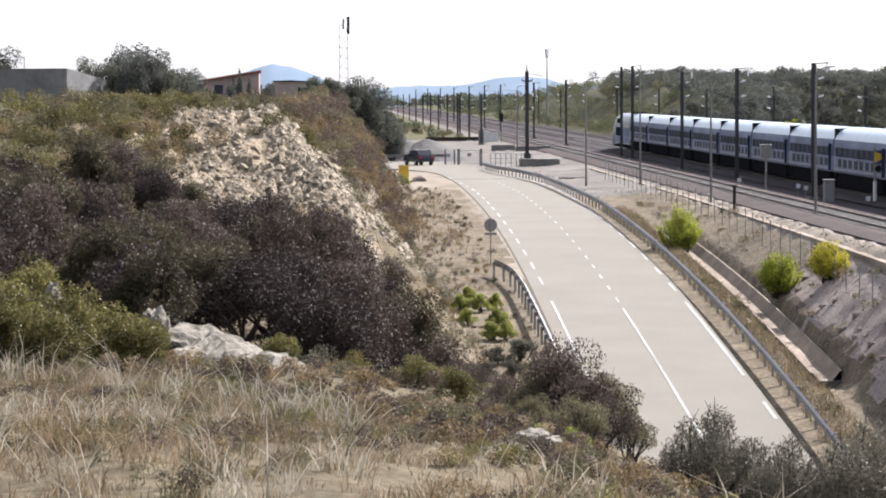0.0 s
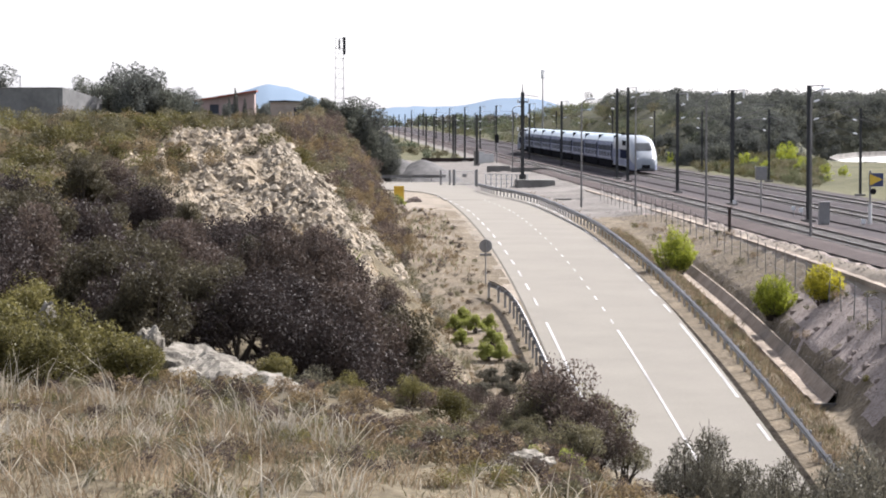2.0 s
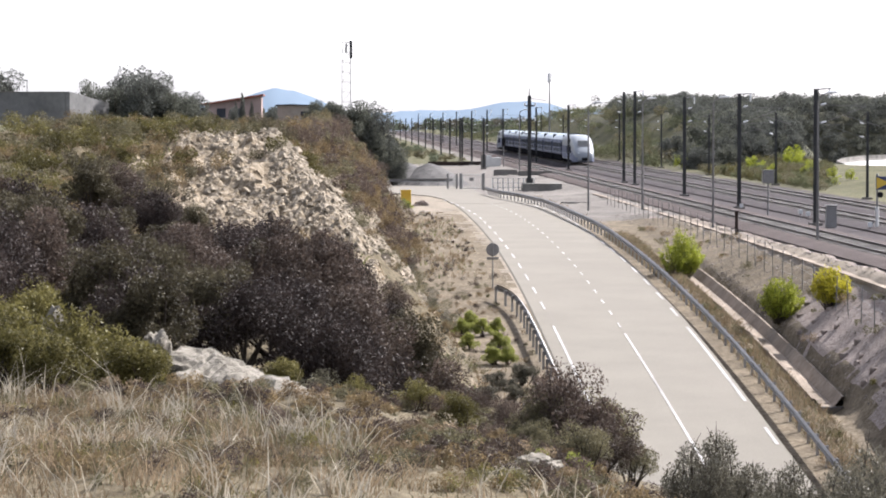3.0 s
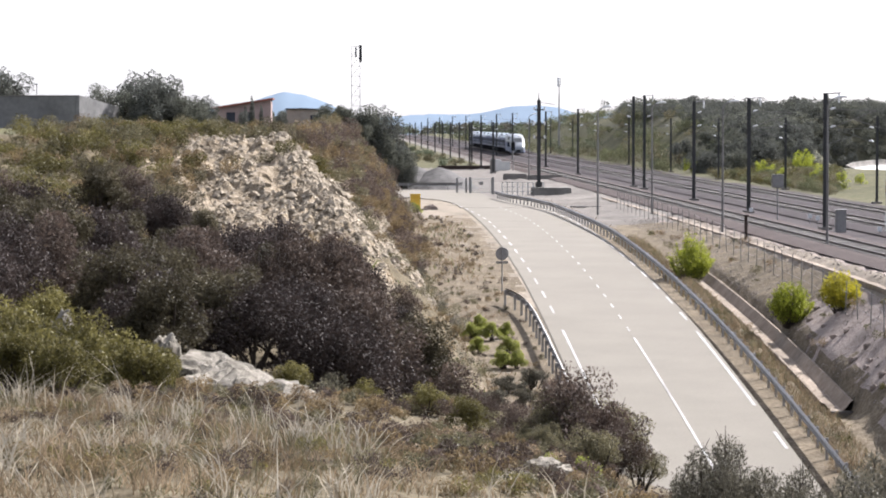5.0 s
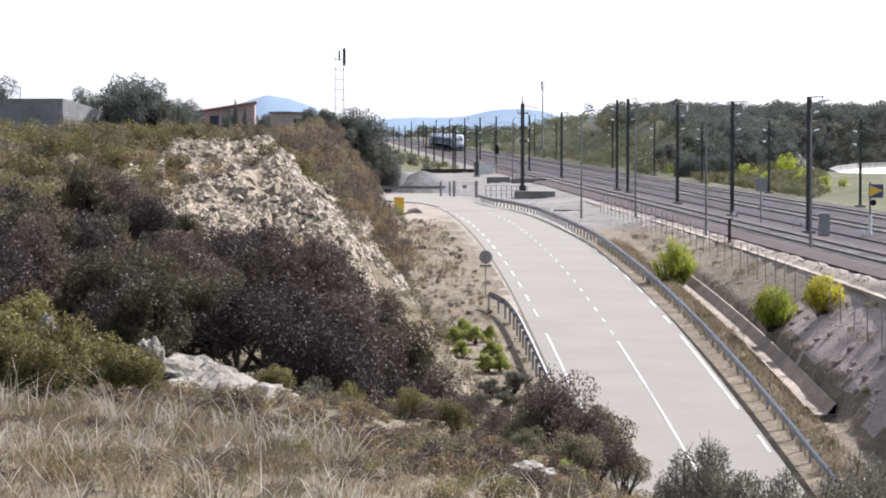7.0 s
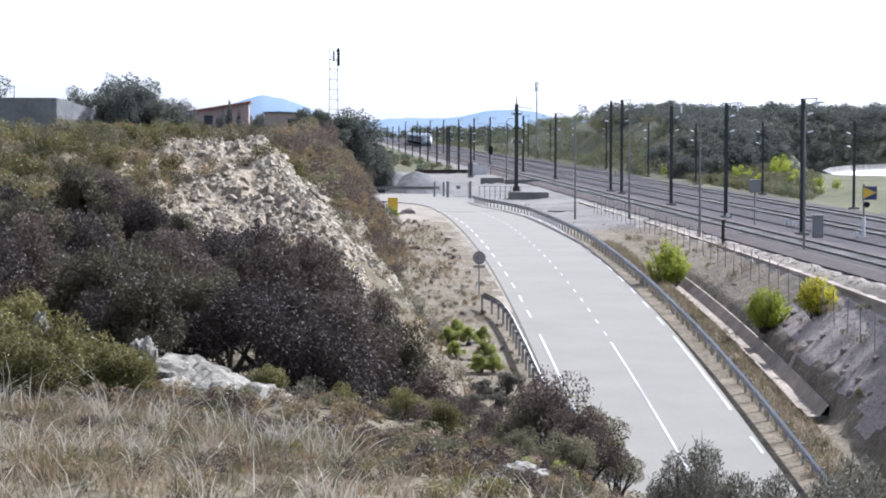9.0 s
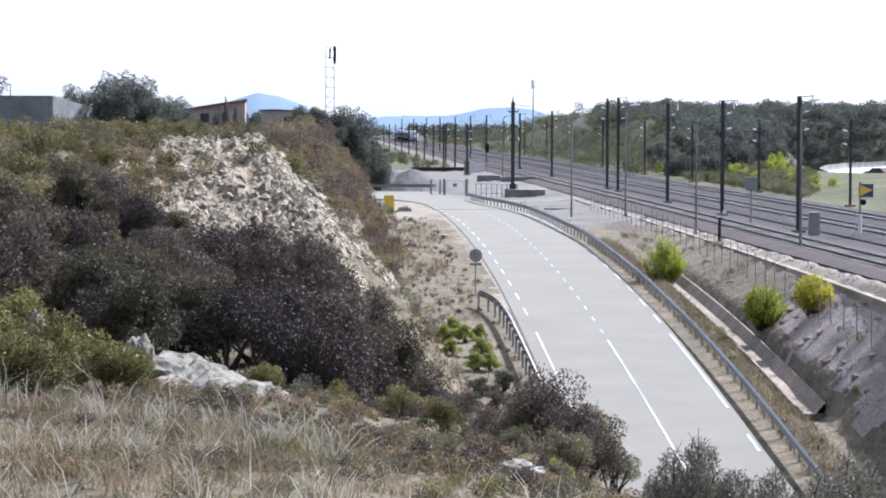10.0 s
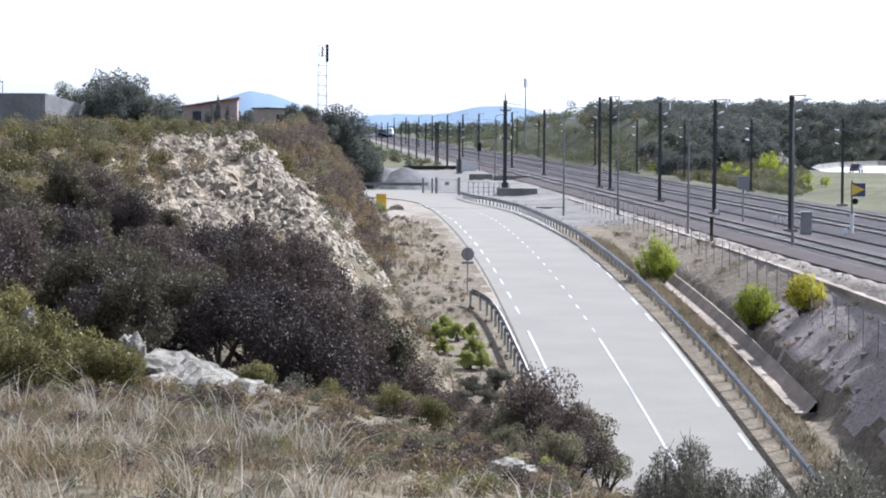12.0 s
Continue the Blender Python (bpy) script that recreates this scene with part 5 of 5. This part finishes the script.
# ---- yard by the bend ----
def heap(x, y, rx, ry, h, seed):
    bm = bmesh.new()
    bmesh.ops.create_grid(bm, x_segments=40, y_segments=30, size=1)
    for v in bm.verts:
        px, py = v.co.x * rx, v.co.y * ry
        q = math.hypot(v.co.x, v.co.y)
        v.co = Vector((px, py, h * max(-0.05, (1 - q ** 1.5) * (1 - 0.12 * q)) + 0.08 * noise.noise(Vector((px * 1.3, py * 1.3, seed)))))
    ob = new("gravel_mound", bm_mesh("gravel_mound", bm, GRAVEL))
    ob.matrix_basis = pose(x, y, z_at(x, y))
    tagged(ob, "grey gravel heap behind the low guardrail", "gravel heap", "gravel heaps")


heap(7.6, 308, 3.6, 8, 2.3, 1)
heap(10.0, 306, 4.2, 8, 2.2, 2)
heap(5.2, 314, 3.4, 7, 2.1, 3)

WHITE_STEEL = plain("white_painted_steel", (0.7, 0.7, 0.68), 0.4)


def gate():
    g = empty("metal_gate", pose(12.2, 281, z_at(12.2, 281) + 0.02), "closed white mesh gate between dark posts at the yard", "gate")
    for x in (0.0, 2.2):
        part("gate_post", boxed(x - 0.12, x + 0.12, -0.12, 0.12, -0.3, 1.6, bevel=0.02), GALV_DULL, g)
    bm = bmesh.new()
    for z in (0.12, 1.42):
        tube(bm, [(0.14, 0, z), (2.06, 0, z)], 0.03, 6)
    for x in (0.16, 2.04):
        tube(bm, [(x, 0, 0.12), (x, 0, 1.42)], 0.03, 6)
    part("gate_frame", bm, WHITE_STEEL, g)
    for i in range(18):
        part("bar", tubed([(0.24 + i * 0.1, 0, 0.13), (0.24 + i * 0.1, 0, 1.41)], 0.01, 4), WHITE_STEEL, g)
    part("notice", boxed(0.85, 1.25, -0.03, -0.015, 0.85, 1.15), GALV_DULL, g, "small grey notice plate")
    w = empty("metal_gate", pose(11.0, 283, z_at(11, 283) + 0.02), "narrow white side gate beside the yard gate", "gate")
    for x in (0.0, 0.9):
        part("gate_post", boxed(x - 0.09, x + 0.09, -0.09, 0.09, -0.3, 1.5), GALV_DULL, w)
    for i in range(8):
        part("bar", tubed([(0.14 + i * 0.09, 0, 0.1), (0.14 + i * 0.09, 0, 1.4)], 0.012, 4), WHITE_STEEL, w)


gate()
f = empty("fence", pose(15.2, 279, z_at(15.2, 279)), "white post and panel fence along the yard", "fence")
for i in range(9):
    part("fence_post", boxed(i * 0.5 - 0.05, i * 0.5 + 0.05, -0.05, 0.05, -0.2, 1.25), WHITE_STEEL, f)
for z in (0.3, 0.75, 1.2):
    part("fence_rail", boxed(-0.05, 4.05, -0.02, 0.02, z, z + 0.05), WHITE_STEEL, f)


def kerbed(name, x0, x1, y0, y1, h, mat, label, category, group=""):
    zz = z_at((x0 + x1) / 2, (y0 + y1) / 2)
    bm = boxed(x0, x1, y0, y1, zz - 0.15, zz + h, bevel=min(0.08, h * 0.25))
    return tagged(new(name, bm_mesh(name, bm, mat)), label, category, group)


kerbed("concrete_plinth", 18.1, 21.8, 277.5, 281, 0.72, CONCRETE, "low stained concrete plinth below the tall mast", "plinth")
kerbed("drain_cover", 18.6, 21.4, 236.5, 238.2, 0.14, DARK_CONCRETE, "dark low concrete slab in the yard", "slab")
kerbed("low_wall", 19.3, 22.2, 352, 352.4, 0.75, CONCRETE, "low concrete wall in the yard", "wall", "yard walls")
kerbed("low_wall", 21.8, 26.0, 345, 345.4, 0.5, CONCRETE, "low concrete wall beside the track", "wall", "yard walls")
kerbed("timber_barrier", 13.8, 24.0, 430, 430.5, 0.55, WEATHERED_STEEL, "long low brown barrier across the yard", "barrier")
m = empty("signal_mast", pose(18.75, 279, z_at(18.75, 279) + 0.7), "tall dark mast with cross arms on a plinth", "mast")
part("mast", h_beam(8.4, 0.34, 0.34), BLACK_STEEL, m)
part("base", boxed(-0.32, 0.32, -0.32, 0.32, 0, 0.5, bevel=0.05), BLACK_STEEL, m)
part("spike", tubed([(0, 0, 8.3), (0, 0, 9.2)], [0.08, 0.02], 6), BLACK_STEEL, m)
for z in (7.4, 6.0, 4.7):
    part("cross_arm", boxed(-0.5, 0.6, -0.05, 0.05, z, z + 0.12), BLACK_STEEL, m)
    part("insulator", tubed([(0.55, 0, z), (0.55, 0, z + 0.32)], 0.08, 8), PORCELAIN, m)
    part("insulator", tubed([(-0.45, 0, z), (-0.45, 0, z + 0.32)], 0.08, 8), PORCELAIN, m)
part("top_bracket", tubed([(0, 0, 8.2), (1.6, 0, 7.95)], 0.035, 6), GALV, m)


def cabinet(x, y, w, d, h, mat, label, stand=0.0):
    zz = z_at(x, y)
    c = empty("equipment_cabinet", pose(x, y, zz), label, "cabinet", "equipment cabinets")
    part("body", boxed(-w / 2, w / 2, -d / 2, d / 2, stand, stand + h, bevel=0.03), mat, c)
    part("lid", boxed(-w / 2 - 0.05, w / 2 + 0.05, -d / 2 - 0.05, d / 2 + 0.05, stand + h, stand + h + 0.06, bevel=0.015), mat, c)
    part("door", boxed(-w / 2 + 0.06, w / 2 - 0.06, -d / 2 - 0.025, -d / 2, stand + 0.1, stand + h - 0.08), mat, c)
    if stand:
        part("post", tubed([(0, 0, -0.2), (0, 0, stand + 0.02)], 0.06, 8), GALV_DULL, c)


cabinet(30.5, 177, 0.62, 0.6, 1.35, GALV_DULL, "grey trackside equipment cabinet")
cabinet(29.6, 197, 0.78, 0.4, 0.85, GALV_DULL, "grey equipment box on a post beside the track", 2.3)
cabinet(21.6, 409, 0.9, 0.8, 1.6, WHITE_STEEL, "pale equipment cabinet in the yard")
cabinet(22.9, 412, 1.4, 0.9, 1.2, WHITE_STEEL, "pale equipment cabinet in the yard")
cabinet(20.4, 398, 0.7, 0.7, 1.9, CONCRETE, "pale concrete equipment kiosk in the yard")
s = empty("railway_signal", pose(23.6, 405, z_at(23.6, 405)), "black railway signal head on a slim post", "signal")
part("post", tubed([(0, 0, -0.2), (0, 0, 2.9)], 0.07, 8), GALV_DULL, s)
part("signal_head", boxed(-0.28, 0.28, -0.12, 0.12, 2.8, 4.0, bevel=0.08), SEAM, s)
for z in (3.1, 3.65):
    part("lens", tubed([(0, -0.12, z), (0, -0.2, z)], 0.12, 10), DARKGREY, s)
for x, y, h in ((30.7, 190, 0.55), (31.3, 190.5, 0.4), (32.0, 172, 0.35), (28.9, 205, 0.5)):
    b = empty("track_box", pose(x, y, z_at(x, y)), "small white trackside connection box", "connection box", "track boxes")
    part("stake", tubed([(0, 0, -0.15), (0, 0, h)], 0.03, 6), GALV_DULL, b)
    part("box", boxed(-0.13, 0.13, -0.1, 0.1, h - 0.1, h + 0.18, bevel=0.02), PORCELAIN, b)

# speed board with yellow arrow
YELLOW = plain("yellow_sign_paint", (0.75, 0.5, 0.03), 0.4)
BLUE = plain("dark_blue_sign_paint", (0.02, 0.035, 0.13), 0.4)
b = empty("railway_sign", pose(32.6, 173, z_at(32.6, 173)), "blue railway board with yellow arrow on a white post", "sign")
part("post", tubed([(0, 0, -0.2), (0, 0, 3.4)], 0.07, 8), GALV_DULL, b)
part("post_sleeve", tubed([(0, 0, 0.0), (0, 0, 1.4)], 0.12, 8), WHITE_STEEL, b, "white lower sleeve")
part("board", boxed(-0.1, 0.78, -0.1, -0.06, 2.45, 3.25, bevel=0.01), BLUE, b, "dark blue board")
bm = bmesh.new()
v = [bm.verts.new(p) for p in ((-0.06, -0.104, 2.5), (0.74, -0.104, 2.88), (-0.06, -0.104, 3.2), (-0.06, -0.13, 2.5), (0.74, -0.13, 2.88), (-0.06, -0.13, 3.2))]
for q in ((2, 1, 0), (3, 4, 5), (0, 1, 4, 3), (1, 2, 5, 4), (2, 0, 3, 5)):
    bm.faces.new([v[i] for i in q])
part("arrow", bm, YELLOW, b, "yellow triangle")
part("lamp", tubed([(0.15, -0.05, 2.15), (0.15, -0.25, 2.15)], 0.18, 12), SEAM, b, "round black lamp")

# round road sign seen from behind
r = empty("road_sign", pose(7.9, 145, z_at(7.9, 145)), "round grey-backed road sign on a slim post", "road sign")
part("post", tubed([(0, 0, -0.2), (0, 0, 2.35)], 0.035, 8), GALV_DULL, r)
bm = tubed([(0, 0.04, 2.0), (0, 0.06, 2.0)], 0.33, 28)
part("disc", bm, GALV_DULL, r, "dull grey disc")
part("plate", boxed(-0.3, 0.3, 0.04, 0.055, 1.5, 1.62), GALV_DULL, r, "small plate")

# yellow marker and rubble at the bend
k = empty("yellow_hopper", pose(5.6, 229, z_at(5.6, 229)), "yellow open-topped plastic box beside the bend", "box")
part("front", boxed(-0.4, 0.4, -0.35, -0.29, 0, 0.85, bevel=0.02), YELLOW, k)
part("back", boxed(-0.4, 0.4, 0.29, 0.35, 0, 1.15, bevel=0.02), YELLOW, k)
for sgn in (-1, 1):
    part("side", boxed(sgn * 0.4, sgn * 0.34, -0.288, 0.288, 0, 1.0), YELLOW, k)
part("rim", boxed(-0.42, 0.42, 0.27, 0.37, 1.15, 1.25, bevel=0.02), YELLOW, k)
for i, (x, y, s0) in enumerate(((6.6, 229, 0.5), (7.1, 228.5, 0.4), (6.9, 230, 0.55), (6.3, 227.5, 0.3))):
    rock(x, y, s0 * 1.3, s0, s0 * 0.8, 70 + i, "rubble stone at the road bend", "rubble stones", STONES)

# ---- railway bank: drain, trough, fence ----
DIRTY_CONCRETE = material("soil_stained_concrete", [(0.26, 0.21, 0.165), (0.4, 0.34, 0.28)], 3, 0.95, 0.2, big=0.5, tone=0.55)
dy = np.arange(111, 168, 1.5)
dz = road_z(dy) - 0.12
drain = new("drain_channel", ribbon("drain_channel", 19.05 + 0 * dy, dy, dz, 0, DIRTY_CONCRETE, 0, cross=[(-0.62, -0.5), (-0.62, 0.03), (-0.54, 0.03), (-0.25, -0.3), (0.22, -0.3), (0.54, 0.1), (0.62, 0.1), (0.62, -0.5)]))
tagged(drain, "open concrete drain channel beside the road", "drain")
z0 = float(road_z(111)) - 0.12
part("head_wall", boxed(18.3, 19.75, 110.75, 111.0, z0 - 0.75, z0 - 0.28), DARK_CONCRETE, drain, "dark concrete lip")
bm = bmesh.new()
for q in ((19.55, 111.0, 20.3, 112.5),):
    v = [bm.verts.new(p) for p in ((q[0], q[1], z0 - 0.7), (q[2], q[3], z0 - 0.3), (q[2], q[3], z0 + 0.95), (q[0], q[1], z0 - 0.15))]
    face = bm.faces.new(v)
    bmesh.ops.solidify(bm, geom=[face], thickness=0.15)
part("wing_wall", bm, DARK_CONCRETE, drain, "dark concrete wing wall")
ty = np.arange(100, 262, 3.0)
tx = 23.25 + 0 * ty
tagged(new("cable_trough", ribbon("cable_trough", tx, ty, ground_z(tx, ty, False), 0, DIRTY_CONCRETE, 0, cross=[(-0.22, -0.2), (-0.22, 0.05), (0.22, 0.05), (0.22, -0.2)])), "pale concrete cable trough along the track bed", "cable trough", kind="structure")
fence = empty("wire_fence", pose(0, 0, 0), "thin steel posts of a wire fence on the railway bank", "fence")
fy = np.arange(106, 232, 3.0)
fx = 21.6 + 0 * fy
fz = ground_z(fx, fy)
post_mesh = bm_mesh("fence_post", tubed([(0, 0, -0.3), (0, 0, 1.5)], 0.022, 6), POST_GREY)
for x, y, z in zip(fx, fy, fz):
    part("fence_post", post_mesh, None, fence, at=pose(float(x), float(y), float(z), 2 * math.sin(y * 7), 2 * math.sin(y * 3)))
for h in (0.5, 1.0, 1.45):
    part("wire", ribbon("wire", fx, fy, fz, 0, GALV_DULL, h, cross=[(-0.004, -0.004), (0.004, -0.004), (0.004, 0.004), (-0.004, 0.004)]), None, fence)
st = empty("marker_post", pose(23.4, 168, z_at(23.4, 168)), "short brown weathered steel post beside the track", "post")
part("post", h_beam(1.35, 0.16, 0.16, -0.2), WEATHERED_STEEL, st)
part("cap", boxed(-0.16, 0.16, -0.14, 0.14, 1.35, 1.42), WEATHERED_STEEL, st)


# ---- bright road beyond the tracks ----
def pad_z(y):
    return -1.8 + (y - 395) * 0.008


PALE_ROAD = material("bleached_concrete_road", [(0.62, 0.61, 0.58), (0.72, 0.71, 0.68)], 3, 0.9, 0.05, big=0.05, mottle=0.05, tone=0.6, spec=0.1)
bm = bmesh.new()
edge = [(75, 392), (77, 420), (78.8, 445), (81.5, 468), (86.5, 490), (93, 508), (103, 522), (120, 532), (150, 536), (150, 392)]
top = [bm.verts.new((x, y, pad_z(y))) for x, y in edge]
bm.faces.new(top)
ex = bmesh.ops.extrude_face_region(bm, geom=bm.faces[:])
bmesh.ops.translate(bm, verts=[v for v in ex["geom"] if isinstance(v, bmesh.types.BMVert)], vec=(0, 0, -0.6))
tagged(new("far_road", bm_mesh("far_road", bm, PALE_ROAD)), "bright pale concrete road curving beyond the railway", "road", kind="structure")
ex_, ey_ = np.array([p[0] for p in edge[1:9]], float), np.array([p[1] for p in edge[1:9]], float)
t = np.linspace(0, 7, 60)
bx, by = np.interp(t, range(8), ex_), np.interp(t, range(8), ey_)
tagged(new("road_barrier", ribbon("road_barrier", bx, by, pad_z(by), 0, CONCRETE, 0, cross=[(0.3, -0.1), (0.3, 0.1), (0.12, 0.35), (0.1, 0.95), (-0.1, 0.95), (-0.12, 0.35), (-0.3, 0.1), (-0.3, -0.1)])), "pale concrete barrier along the far curving road", "barrier")
white_car = small_car("car", pose(83, 452, pad_z(452), 0, 0, 190), WHITE_CAR, "white hatchback driving on the far pale road")
far_car = small_car("car", pose(92, 470, pad_z(470), 0, 0, 20), DARK_CAR, "dark car driving away on the far pale road")
small_car("car", pose(-1.0, 312, z_at(-1.0, 312), 0, 0, 80), WHITE_CAR, "white car parked by the outbuilding")


def motions():
    rows = [(0, 149), (0.8, 213.7), (1.6, 279), (2.5, 355), (4, 484), (5.5, 616), (6.5, 707), (8, 847), (9.5, 990), (10.75, 1119), (12, 1249)]
    walk(train, [(t, pose(TRACKS[1], y, 0.3)) for t, y in rows])
    drive = [(0, 8.35, 281, 20), (0.5, 6.85, 285, 28), (1.0, 4.9, 288, 48), (1.6, 1.5, 289.5, 75), (3, -9, 290, 88), (12, -42, 284, 92)]
    walk(car, [(t, pose(x, y, -0.19, 0, 0, r)) for t, x, y, r in drive])
    pale = [(0, 85, 462, 170), (1, 80.2, 436, 185), (2, 79.3, 420, 195), (3, 84, 404, 215), (12, 118, 396, 260)]
    walk(white_car, [(t, pose(x, y, pad_z(y), 0, 0, r)) for t, x, y, r in pale])
    away = [(0, 140, 400, 70), (9, 93, 438, 60), (9.8, 87.5, 446, 50), (10.5, 86.2, 450, 25), (11.2, 87.0, 458, 0), (12, 89.2, 470, -20)]
    walk(far_car, [(t, pose(x, y, pad_z(y), 0, 0, r)) for t, x, y, r in away])


motions()
